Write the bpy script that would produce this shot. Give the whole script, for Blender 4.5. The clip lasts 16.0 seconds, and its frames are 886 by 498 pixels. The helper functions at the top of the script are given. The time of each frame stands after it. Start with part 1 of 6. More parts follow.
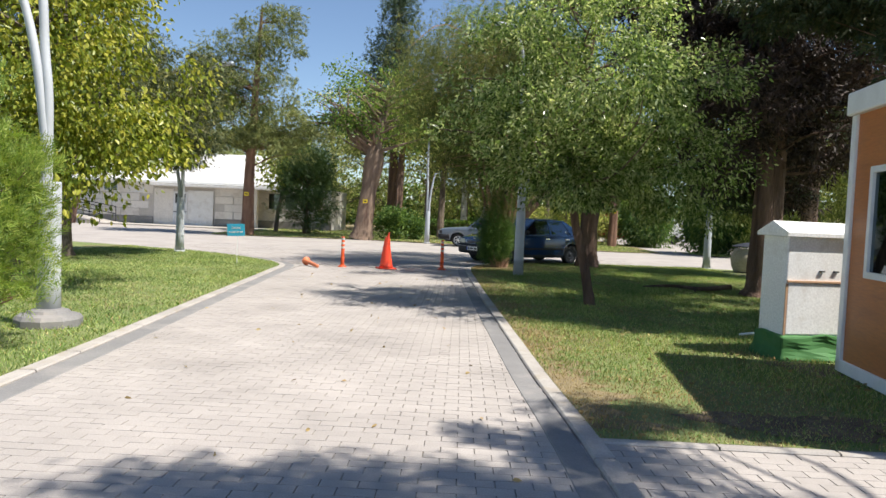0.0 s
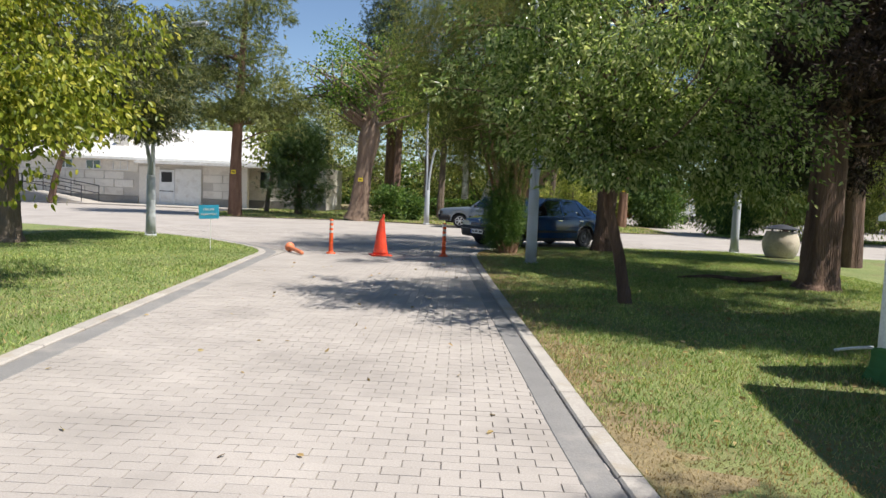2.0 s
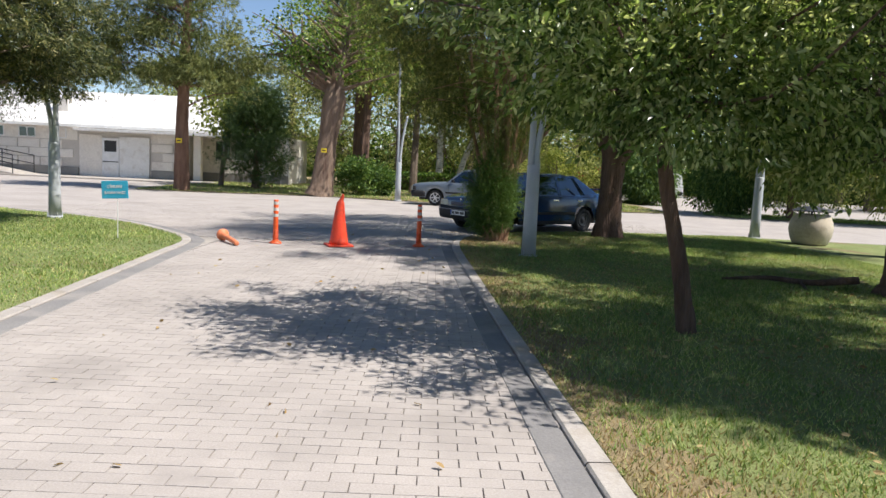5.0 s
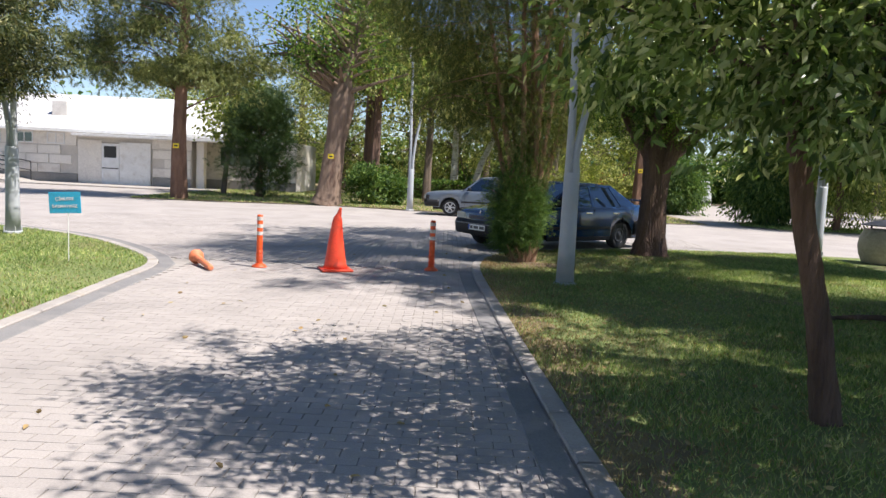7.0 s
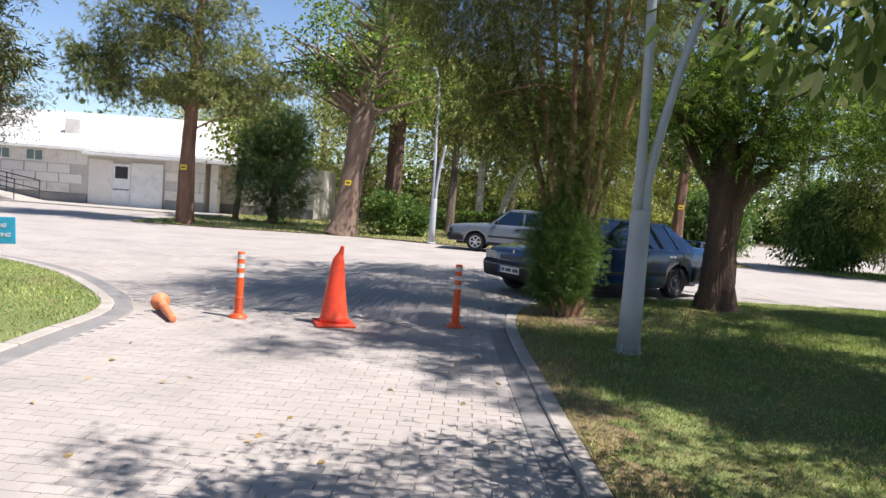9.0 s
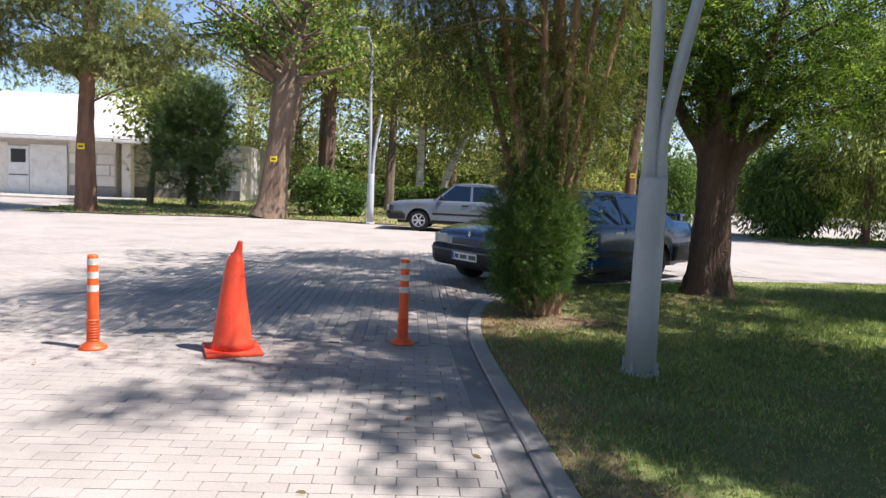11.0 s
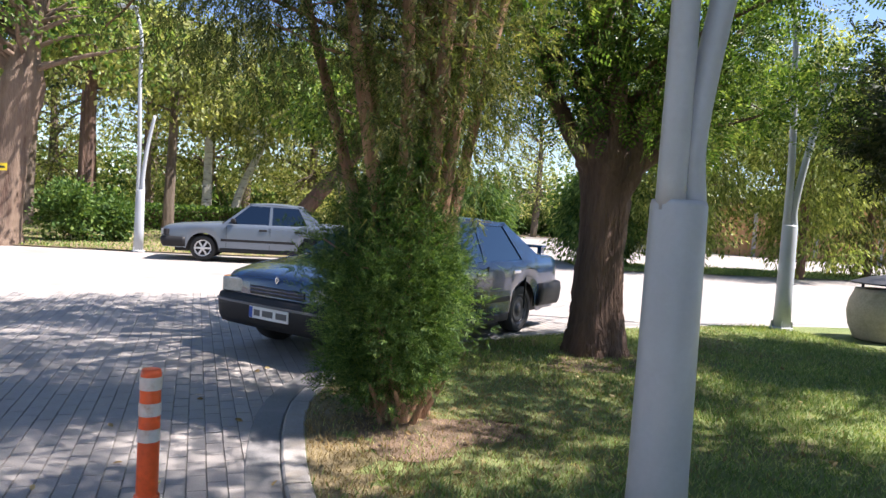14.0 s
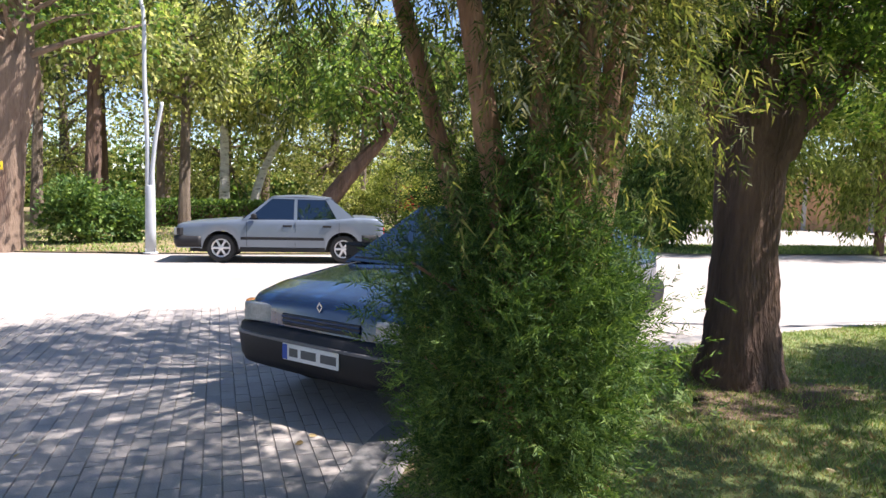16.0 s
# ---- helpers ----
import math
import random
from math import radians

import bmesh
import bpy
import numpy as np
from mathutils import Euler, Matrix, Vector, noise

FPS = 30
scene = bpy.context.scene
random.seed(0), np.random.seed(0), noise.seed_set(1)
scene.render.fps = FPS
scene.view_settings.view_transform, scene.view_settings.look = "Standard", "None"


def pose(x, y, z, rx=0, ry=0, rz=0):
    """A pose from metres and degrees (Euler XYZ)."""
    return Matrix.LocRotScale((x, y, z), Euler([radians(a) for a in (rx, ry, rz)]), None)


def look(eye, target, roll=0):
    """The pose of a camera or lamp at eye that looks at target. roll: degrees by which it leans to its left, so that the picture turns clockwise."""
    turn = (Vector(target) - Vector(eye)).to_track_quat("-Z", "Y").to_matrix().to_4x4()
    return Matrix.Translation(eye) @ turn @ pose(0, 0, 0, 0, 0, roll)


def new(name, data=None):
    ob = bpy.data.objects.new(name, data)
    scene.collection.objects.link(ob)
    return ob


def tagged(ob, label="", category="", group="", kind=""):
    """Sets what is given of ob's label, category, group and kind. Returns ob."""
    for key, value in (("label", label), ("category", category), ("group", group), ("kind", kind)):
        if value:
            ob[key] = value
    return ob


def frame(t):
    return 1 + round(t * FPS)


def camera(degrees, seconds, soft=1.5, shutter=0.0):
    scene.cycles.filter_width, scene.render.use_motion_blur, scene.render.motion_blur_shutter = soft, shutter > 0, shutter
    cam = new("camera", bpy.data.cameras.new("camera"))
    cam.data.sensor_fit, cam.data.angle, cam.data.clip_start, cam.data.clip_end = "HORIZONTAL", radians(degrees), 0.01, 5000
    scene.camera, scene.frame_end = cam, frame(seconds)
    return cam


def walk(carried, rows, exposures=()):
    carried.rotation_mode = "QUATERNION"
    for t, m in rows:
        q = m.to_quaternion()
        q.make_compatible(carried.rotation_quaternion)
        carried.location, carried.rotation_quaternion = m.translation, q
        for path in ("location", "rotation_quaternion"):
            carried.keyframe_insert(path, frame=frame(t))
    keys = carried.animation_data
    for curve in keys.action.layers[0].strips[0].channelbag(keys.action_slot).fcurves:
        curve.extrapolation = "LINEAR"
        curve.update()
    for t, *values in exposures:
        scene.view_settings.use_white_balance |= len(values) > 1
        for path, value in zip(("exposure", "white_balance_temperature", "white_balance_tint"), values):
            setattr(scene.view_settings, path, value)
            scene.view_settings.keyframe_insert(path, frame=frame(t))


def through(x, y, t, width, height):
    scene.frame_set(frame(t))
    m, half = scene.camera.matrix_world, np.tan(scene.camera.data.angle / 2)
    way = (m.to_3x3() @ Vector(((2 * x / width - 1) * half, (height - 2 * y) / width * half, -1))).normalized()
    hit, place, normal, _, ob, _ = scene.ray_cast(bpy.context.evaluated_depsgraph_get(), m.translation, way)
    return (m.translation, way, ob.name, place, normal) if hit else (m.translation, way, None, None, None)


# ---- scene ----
cam = camera(64.7, 16.0, 1.5)
PATH = [
    (0, (0.468, 2.053, 1.393), (0.417, 4.05, 1.296), 2.5),
    (0.5, (0.387, 2.639, 1.384), (0.36, 4.63, 1.196), 2.4),
    (1, (0.417, 3.143, 1.392), (0.393, 5.139, 1.262), 2.4),
    (1.5, (0.377, 3.638, 1.379), (0.348, 5.632, 1.238), 2.4),
    (2, (0.346, 4.131, 1.401), (0.3, 6.125, 1.244), 2.4),
    (2.5, (0.303, 4.607, 1.436), (0.154, 6.599, 1.353), 2.8),
    (3, (0.228, 5.135, 1.404), (0.101, 7.123, 1.222), 3.9),
    (3.5, (0.211, 5.665, 1.386), (0.119, 7.656, 1.223), 4.3),
    (4, (0.206, 6.172, 1.424), (0.12, 8.166, 1.285), 4.3),
    (4.2, (0.195, 6.406, 1.413), (0.177, 8.398, 1.23), 4.4),
    (6.3, (0.242, 8.577, 1.471), (0.273, 10.562, 1.224), 1.6),
    (6.5, (0.217, 8.789, 1.46), (0.211, 10.776, 1.237), 1.9),
    (7, (0.18, 9.375, 1.459), (0.177, 11.363, 1.244), 2.8),
    (7.5, (0.21, 9.896, 1.471), (0.202, 11.888, 1.298), 3.7),
    (8, (0.147, 10.461, 1.446), (0.148, 12.453, 1.266), 4.1),
    (8.5, (0.118, 10.969, 1.457), (0.109, 12.964, 1.314), 4.3),
    (8.7, (0.098, 11.192, 1.479), (0.026, 13.186, 1.348), 4.4),
    (10.8, (0.024, 13.465, 1.458), (0.088, 15.455, 1.262), 2.2),
    (11, (0.005, 13.698, 1.45), (0.109, 15.686, 1.256), 2.6),
    (11.5, (0.025, 14.184, 1.469), (0.239, 16.165, 1.298), 3.1),
    (12, (0.031, 14.739, 1.485), (0.52, 16.672, 1.326), 3.3),
    (12.5, (0.095, 15.248, 1.5), (0.61, 17.177, 1.401), 3.7),
    (13, (0.067, 15.8, 1.492), (0.622, 17.718, 1.388), 3.2),
    (13.5, (0.14, 16.325, 1.447), (0.816, 18.204, 1.347), 3.5),
    (14, (0.145, 16.791, 1.45), (0.813, 18.673, 1.345), 3.5),
    (14.5, (0.102, 17.304, 1.475), (0.771, 19.179, 1.284), 1.8),
    (15, (0.121, 17.809, 1.465), (0.773, 19.691, 1.282), 2.3),
    (15.5, (0.133, 18.293, 1.478), (0.781, 20.177, 1.301), 2.0),
    (16, (0.224, 18.756, 1.491), (0.84, 20.652, 1.335), 1.3),
]
walk(cam, [(t, look(eye, target, roll)) for t, eye, target, roll in PATH],
     exposures=[(0.0, 0.86, 6500, 10), (2.0, 0.72, 6500, 10), (4.0, 0.68, 6450, 11), (7.0, 0.92, 6350, 15), (11.0, 1.06, 6350, 16), (12.5, 1.42, 6350, 18), (14.0, 1.46, 6350, 18), (16.0, 1.52, 6400, 18)])

# ---- light ----
SUN_TO = Vector((0.50, -0.16, 0.85)).normalized()
world = bpy.data.worlds.new("sky")
scene.world = world
world.use_nodes = True
wt = world.node_tree
sky = wt.nodes.new("ShaderNodeTexSky")
sky.sky_type = "NISHITA"
sky.sun_disc = False
sky.sun_elevation = math.asin(SUN_TO.z)
sky.sun_rotation = math.atan2(SUN_TO.x, SUN_TO.y)
sky.altitude = 900
sky.dust_density = 0.3
sky.ozone_density = 2.5
wt.links.new(sky.outputs[0], wt.nodes["Background"].inputs[0])
wt.nodes["Background"].inputs[1].default_value = 0.082
sun = new("sun", bpy.data.lights.new("sun", "SUN"))
sun.data.energy = 5.0
sun.data.angle = radians(0.55)
sun.data.color = (1.0, 0.95, 0.86)
sun.matrix_world = look(tuple(SUN_TO * 60), (0, 0, 0))


# ---- materials ----
def nodes_of(name):
    m = bpy.data.materials.new(name)
    m.use_nodes = True
    nt = m.node_tree
    return m, nt, nt.nodes["Principled BSDF"], nt.nodes["Material Output"]


def rgb(c):
    return (c[0], c[1], c[2], 1.0)


def noise_node(nt, vec, scale, detail=4.0, rough=0.55):
    n = nt.nodes.new("ShaderNodeTexNoise")
    n.inputs["Scale"].default_value = scale
    n.inputs["Detail"].default_value = detail
    n.inputs["Roughness"].default_value = rough
    nt.links.new(vec, n.inputs["Vector"])
    return n


def ramp_node(nt, fac, stops):
    r = nt.nodes.new("ShaderNodeValToRGB")
    while len(r.color_ramp.elements) < len(stops):
        r.color_ramp.elements.new(0.5)
    for e, (p, c) in zip(r.color_ramp.elements, stops):
        e.position, e.color = p, rgb(c)
    nt.links.new(fac, r.inputs[0])
    return r


def mix_node(nt, fac, a, b, mode="MIX"):
    m = nt.nodes.new("ShaderNodeMix")
    m.data_type, m.blend_type = "RGBA", mode
    if isinstance(fac, float):
        m.inputs[0].default_value = fac
    else:
        nt.links.new(fac, m.inputs[0])
    for k, s in ((6, a), (7, b)):
        if isinstance(s, tuple):
            m.inputs[k].default_value = rgb(s)
        else:
            nt.links.new(s, m.inputs[k])
    return m.outputs[2]


def surface(name, c1, c2, rough=0.7, fine=40.0, coarse=2.0, bump=0.2, metal=0.0, dirt=None, dirt_scale=1.2, random_tone=0.0,
            stretch=(1, 1, 1), coat=0.0, depth=0.01, spec=0.5, grain=0.6):
    """A plain weathered surface: tone drifting between c1 and c2 at a coarse and a fine scale, optional stains, fine relief."""
    m, nt, p, out = nodes_of(name)
    tc = nt.nodes.new("ShaderNodeTexCoord")
    mp = nt.nodes.new("ShaderNodeMapping")
    mp.inputs["Scale"].default_value = stretch
    nt.links.new(tc.outputs["Object"], mp.inputs["Vector"])
    v = mp.outputs[0]
    nf = noise_node(nt, v, fine)
    nc = noise_node(nt, v, coarse)
    a = ramp_node(nt, nc.outputs[0], [(0.3, c1), (0.7, c2)])
    f = ramp_node(nt, nf.outputs[0], [(0.25, (0.72, 0.72, 0.72)), (0.75, (1.25, 1.25, 1.25))])
    col = mix_node(nt, grain, a.outputs[0], f.outputs[0], "MULTIPLY")
    if dirt:
        nd = noise_node(nt, v, dirt_scale, 6.0, 0.65)
        k = ramp_node(nt, nd.outputs[0], [(0.52, (0, 0, 0)), (0.68, (1, 1, 1))])
        col = mix_node(nt, k.outputs[0], col, dirt)
    if random_tone:
        oi = nt.nodes.new("ShaderNodeObjectInfo")
        gi = nt.nodes.new("ShaderNodeNewGeometry")
        s = nt.nodes.new("ShaderNodeMath")
        s.operation = "ADD"
        nt.links.new(oi.outputs["Random"], s.inputs[0])
        nt.links.new(gi.outputs["Random Per Island"], s.inputs[1])
        fr = nt.nodes.new("ShaderNodeMath")
        fr.operation = "FRACT"
        nt.links.new(s.outputs[0], fr.inputs[0])
        r = ramp_node(nt, fr.outputs[0], [(0, (1 - random_tone,) * 3), (1, (1 + random_tone,) * 3)])
        col = mix_node(nt, 1.0, col, r.outputs[0], "MULTIPLY")
    nt.links.new(col, p.inputs["Base Color"])
    rr = nt.nodes.new("ShaderNodeMapRange")
    rr.inputs["To Min"].default_value = max(0.02, rough - 0.1)
    rr.inputs["To Max"].default_value = min(1.0, rough + 0.1)
    nt.links.new(nf.outputs[0], rr.inputs[0])
    nt.links.new(rr.outputs[0], p.inputs["Roughness"])
    p.inputs["Metallic"].default_value = metal
    p.inputs["Coat Weight"].default_value = coat
    p.inputs["Specular IOR Level"].default_value = spec
    if bump:
        b = nt.nodes.new("ShaderNodeBump")
        b.inputs["Strength"].default_value = bump
        b.inputs["Distance"].default_value = depth
        nt.links.new(nf.outputs[0], b.inputs["Height"])
        nt.links.new(b.outputs[0], p.inputs["Normal"])
    return m


def leaf_material(name, dark, mid, light, through=0.35, rough=0.5, patch=0.5):
    """Leaves: each island its own tone, drifting in patches, part of the light passing through."""
    m, nt, p, out = nodes_of(name)
    g = nt.nodes.new("ShaderNodeNewGeometry")
    r = ramp_node(nt, g.outputs["Random Per Island"], [(0.0, dark), (0.55, mid), (1.0, light)])
    n = noise_node(nt, g.outputs["Position"], patch, 3.0)
    k = ramp_node(nt, n.outputs[0], [(0.3, (0.6, 0.66, 0.6)), (0.7, (1.3, 1.2, 1.1))])
    col = mix_node(nt, 0.8, r.outputs[0], k.outputs[0], "MULTIPLY")
    nt.links.new(col, p.inputs["Base Color"])
    p.inputs["Roughness"].default_value = rough
    p.inputs["Specular IOR Level"].default_value = 0.35
    t = nt.nodes.new("ShaderNodeBsdfTranslucent")
    warm = mix_node(nt, 1.0, col, (1.18, 1.18, 0.68), "MULTIPLY")
    nt.links.new(warm, t.inputs["Color"])
    s = nt.nodes.new("ShaderNodeMixShader")
    s.inputs[0].default_value = through
    nt.links.new(p.outputs[0], s.inputs[1])
    nt.links.new(t.outputs[0], s.inputs[2])
    nt.links.new(s.outputs[0], out.inputs[0])
    return m


def plain(name, c, rough=0.4, metal=0.0, coat=0.0, spec=0.5):
    return surface(name, tuple(x * 0.9 for x in c), tuple(min(1, x * 1.1) for x in c), rough, 60, 3, 0.03, metal, coat=coat, spec=spec, grain=0.15)


M_PAVER = surface("concrete_paver", (0.30, 0.272, 0.252), (0.37, 0.335, 0.31), 0.85, 90, 0.9, 0.3, dirt=(0.265, 0.24, 0.222), dirt_scale=0.7, random_tone=0.045, depth=0.004)
M_JOINT = surface("sand_joint", (0.19, 0.17, 0.155), (0.42, 0.39, 0.35), 0.95, 60, 0.8, 0.3, depth=0.004)
M_BAND = surface("grey_gutter_concrete", (0.165, 0.16, 0.16), (0.22, 0.212, 0.208), 0.85, 70, 1.5, 0.3, dirt=(0.27, 0.25, 0.235), dirt_scale=1.6)
M_KERB = surface("kerb_concrete", (0.29, 0.265, 0.245), (0.385, 0.355, 0.325), 0.85, 70, 2.0, 0.3, dirt=(0.30, 0.26, 0.21), dirt_scale=2.5, random_tone=0.08)
M_SOIL = surface("lawn_soil", (0.12, 0.165, 0.045), (0.21, 0.235, 0.085), 0.95, 60, 1.3, 0.8, dirt=(0.17, 0.13, 0.065), dirt_scale=0.55, depth=0.03)
M_EARTH = surface("bare_earth", (0.075, 0.052, 0.033), (0.15, 0.108, 0.068), 0.95, 30, 3.0, 0.9, dirt=(0.20, 0.155, 0.085), dirt_scale=5.0, depth=0.03)
M_DRY = surface("dry_turf", (0.15, 0.115, 0.06), (0.29, 0.225, 0.12), 0.95, 45, 2.2, 0.8, dirt=(0.13, 0.12, 0.045), dirt_scale=3.0, depth=0.03)
M_BLADE = leaf_material("grass_blades", (0.095, 0.18, 0.04), (0.25, 0.36, 0.10), (0.55, 0.55, 0.26), 0.33, 0.55, 0.9)
M_STRAW = leaf_material("dry_grass", (0.24, 0.165, 0.075), (0.36, 0.26, 0.125), (0.46, 0.37, 0.2), 0.2, 0.7, 1.2)
M_BARK_GREY = surface("grey_brown_bark", (0.10, 0.075, 0.055), (0.22, 0.17, 0.13), 0.95, 14, 1.5, 1.0, stretch=(3, 3, 0.6), depth=0.05)
M_BARK_RED = surface("red_brown_bark", (0.13, 0.07, 0.045), (0.26, 0.15, 0.10), 0.95, 14, 1.5, 1.0, stretch=(3, 3, 0.7), depth=0.05)
M_BARK_JUNIPER = surface("peeling_juniper_bark", (0.26, 0.135, 0.08), (0.46, 0.28, 0.175), 0.9, 16, 2.0, 0.9, stretch=(4, 4, 0.5), depth=0.03)
M_BARK_DARK = surface("dark_furrowed_bark", (0.085, 0.05, 0.036), (0.23, 0.14, 0.10), 0.95, 12, 1.5, 1.0, stretch=(3, 3, 0.4), depth=0.08)
M_BARK_PALE = surface("pale_stripped_bark", (0.13, 0.085, 0.06), (0.30, 0.215, 0.155), 0.9, 14, 1.2, 1.0, dirt=(0.12, 0.07, 0.05), stretch=(3, 3, 0.5), depth=0.04)
M_BIRCH = surface("white_birch_bark", (0.42, 0.40, 0.36), (0.62, 0.60, 0.55), 0.8, 10, 2.0, 0.4, dirt=(0.10, 0.09, 0.08), dirt_scale=3.0, stretch=(1, 1, 2.5))
L_ELM = leaf_material("mid_green_leaves", (0.035, 0.068, 0.02), (0.225, 0.32, 0.115), (0.60, 0.64, 0.42), 0.62, 0.24)
L_YELLOW = leaf_material("yellow_green_leaves", (0.07, 0.105, 0.012), (0.25, 0.30, 0.035), (0.56, 0.52, 0.10), 0.42, 0.40)
L_ROBINIA = leaf_material("fresh_green_leaflets", (0.036, 0.085, 0.02), (0.13, 0.23, 0.048), (0.34, 0.44, 0.11), 0.52, 0.42)
L_JUNIPER = leaf_material("dull_green_juniper_sprays", (0.05, 0.075, 0.025), (0.15, 0.18, 0.06), (0.36, 0.35, 0.13), 0.55, 0.6)
L_THUJA = leaf_material("fresh_green_juniper_sprays", (0.034, 0.085, 0.024), (0.095, 0.18, 0.044), (0.22, 0.32, 0.085), 0.42, 0.6)
L_HEDGE = leaf_material("bright_green_juniper_plumes", (0.10, 0.18, 0.03), (0.21, 0.31, 0.055), (0.37, 0.43, 0.11), 0.42, 0.55)
# Dark variant of L_THUJA; the bush's shade is put into its colour.
L_BUSH = leaf_material("shaded_bush_sprays", (0.018, 0.045, 0.016), (0.042, 0.085, 0.026), (0.10, 0.155, 0.045), 0.25, 0.55)
L_PINE = leaf_material("olive_pine_needles", (0.07, 0.10, 0.035), (0.17, 0.205, 0.072), (0.34, 0.35, 0.15), 0.35, 0.5)
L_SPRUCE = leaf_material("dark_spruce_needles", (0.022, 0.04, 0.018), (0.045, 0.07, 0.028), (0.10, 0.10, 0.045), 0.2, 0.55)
# Lit copy of L_SPRUCE; sunlit branch tips are put into its pale tone.
L_SPRUCE_SUN = leaf_material("sunlit_spruce_needles", (0.026, 0.042, 0.018), (0.08, 0.105, 0.042), (0.26, 0.25, 0.10), 0.22, 0.5)
L_DEAD = leaf_material("dead_brown_needles", (0.026, 0.018, 0.016), (0.058, 0.038, 0.034), (0.11, 0.075, 0.065), 0.12, 0.7)
L_CEDAR = leaf_material("blue_green_cedar_needles", (0.035, 0.065, 0.04), (0.07, 0.11, 0.07), (0.12, 0.16, 0.10), 0.2, 0.55)
L_WOOD = leaf_material("woodland_leaves", (0.085, 0.125, 0.04), (0.29, 0.335, 0.12), (0.66, 0.66, 0.34), 0.62, 0.5, 0.25)
L_WILLOW = leaf_material("pale_yellow_green_fronds", (0.10, 0.145, 0.035), (0.24, 0.30, 0.08), (0.46, 0.49, 0.17), 0.55, 0.5)
M_LAMP = surface("grey_painted_steel", (0.36, 0.38, 0.40), (0.46, 0.48, 0.50), 0.40, 50, 1.2, 0.03, dirt=(0.38, 0.39, 0.40), dirt_scale=2.2, grain=0.15)
M_ORANGE = surface("orange_plastic", (0.72, 0.085, 0.015), (0.85, 0.13, 0.025), 0.45, 40, 3, 0.08, dirt=(0.45, 0.08, 0.03), dirt_scale=5)
M_RED_CONE = surface("red_orange_rubber", (0.75, 0.055, 0.02), (0.85, 0.085, 0.03), 0.5, 40, 3, 0.1, dirt=(0.5, 0.06, 0.04), dirt_scale=4)
M_TAPE = surface("worn_reflective_tape", (0.46, 0.43, 0.40), (0.64, 0.61, 0.57), 0.4, 30, 8, 0.1, dirt=(0.40, 0.26, 0.18), dirt_scale=9)
M_WHITE = surface("white_paint", (0.70, 0.70, 0.69), (0.80, 0.80, 0.79), 0.6, 50, 2, 0.1, dirt=(0.62, 0.6, 0.57), dirt_scale=3)
M_STONE = surface("pale_stone_cladding", (0.68, 0.64, 0.59), (0.78, 0.74, 0.68), 0.8, 20, 1.0, 0.15, dirt=(0.55, 0.5, 0.45), random_tone=0.05)
M_ROOF = surface("pale_metal_roof", (0.55, 0.54, 0.53), (0.66, 0.65, 0.64), 0.5, 12, 0.6, 0.1, dirt=(0.42, 0.41, 0.40), dirt_scale=0.5)
M_MORTAR = surface("beige_joint_mortar", (0.50, 0.47, 0.43), (0.58, 0.54, 0.49), 0.85, 20, 1.0, 0.2)
M_PLINTH = surface("grey_plinth_stone", (0.22, 0.21, 0.20), (0.30, 0.29, 0.27), 0.8, 20, 1.0, 0.2)
M_DARK = plain("dark_plastic", (0.014, 0.014, 0.016), 0.55, spec=0.3)
M_RUBBER = plain("tyre_rubber", (0.022, 0.022, 0.022), 0.85)
M_IRON = plain("dark_iron", (0.03, 0.03, 0.032), 0.5)


# ---- building blocks ----
def mesh_np(name, v, f):
    me = bpy.data.meshes.new(name)
    v = np.ascontiguousarray(v, dtype=np.float32)
    f = np.ascontiguousarray(f, dtype=np.int32)
    n = f.shape[1]
    me.vertices.add(len(v))
    me.vertices.foreach_set("co", v.ravel())
    me.loops.add(f.size)
    me.loops.foreach_set("vertex_index", f.ravel())
    me.polygons.add(len(f))
    me.polygons.foreach_set("loop_start", np.arange(0, f.size, n, dtype=np.int32))
    me.polygons.foreach_set("use_smooth", np.zeros(len(f), dtype=bool))
    me.update(calc_edges=True)
    return me


def obj(name, me, material, parent=None, label="", smooth=False):
    if material and not me.materials:
        me.materials.append(material)
    if smooth:
        me.polygons.foreach_set("use_smooth", [True] * len(me.polygons))
    ob = new(name, me)
    if parent:
        ob.parent = parent
    if label:
        ob["label"] = label
    return ob


def part(name, bm, material, parent, label="", smooth=False):
    me = bpy.data.meshes.new(name)
    bmesh.ops.recalc_face_normals(bm, faces=bm.faces[:])
    bm.to_mesh(me)
    bm.free()
    return obj(name, me, material, parent, label, smooth)


def thing(name, label, category, at=(0, 0, 0), group="", kind="", turn=0.0):
    e = new(name)
    e.matrix_world = pose(*at, 0, 0, turn)
    return tagged(e, label, category, group, kind)


def box_bm(x0, x1, y0, y1, z0, z1, bevel=0.0, bm=None, m=None, seg=2):
    own = bmesh.new()
    r = bmesh.ops.create_cube(own, size=1.0)
    for vv in r["verts"]:
        vv.co = Vector((x0 + (vv.co.x + 0.5) * (x1 - x0), y0 + (vv.co.y + 0.5) * (y1 - y0), z0 + (vv.co.z + 0.5) * (z1 - z0)))
    if bevel:
        bmesh.ops.bevel(own, geom=own.edges[:], offset=bevel, segments=seg, affect="EDGES", profile=0.5)
    if m:
        own.transform(m)
    if bm is None:
        return own
    tmp = bpy.data.meshes.new("tmp")
    own.to_mesh(tmp)
    own.free()
    bm.from_mesh(tmp)
    bpy.data.meshes.remove(tmp)
    return bm


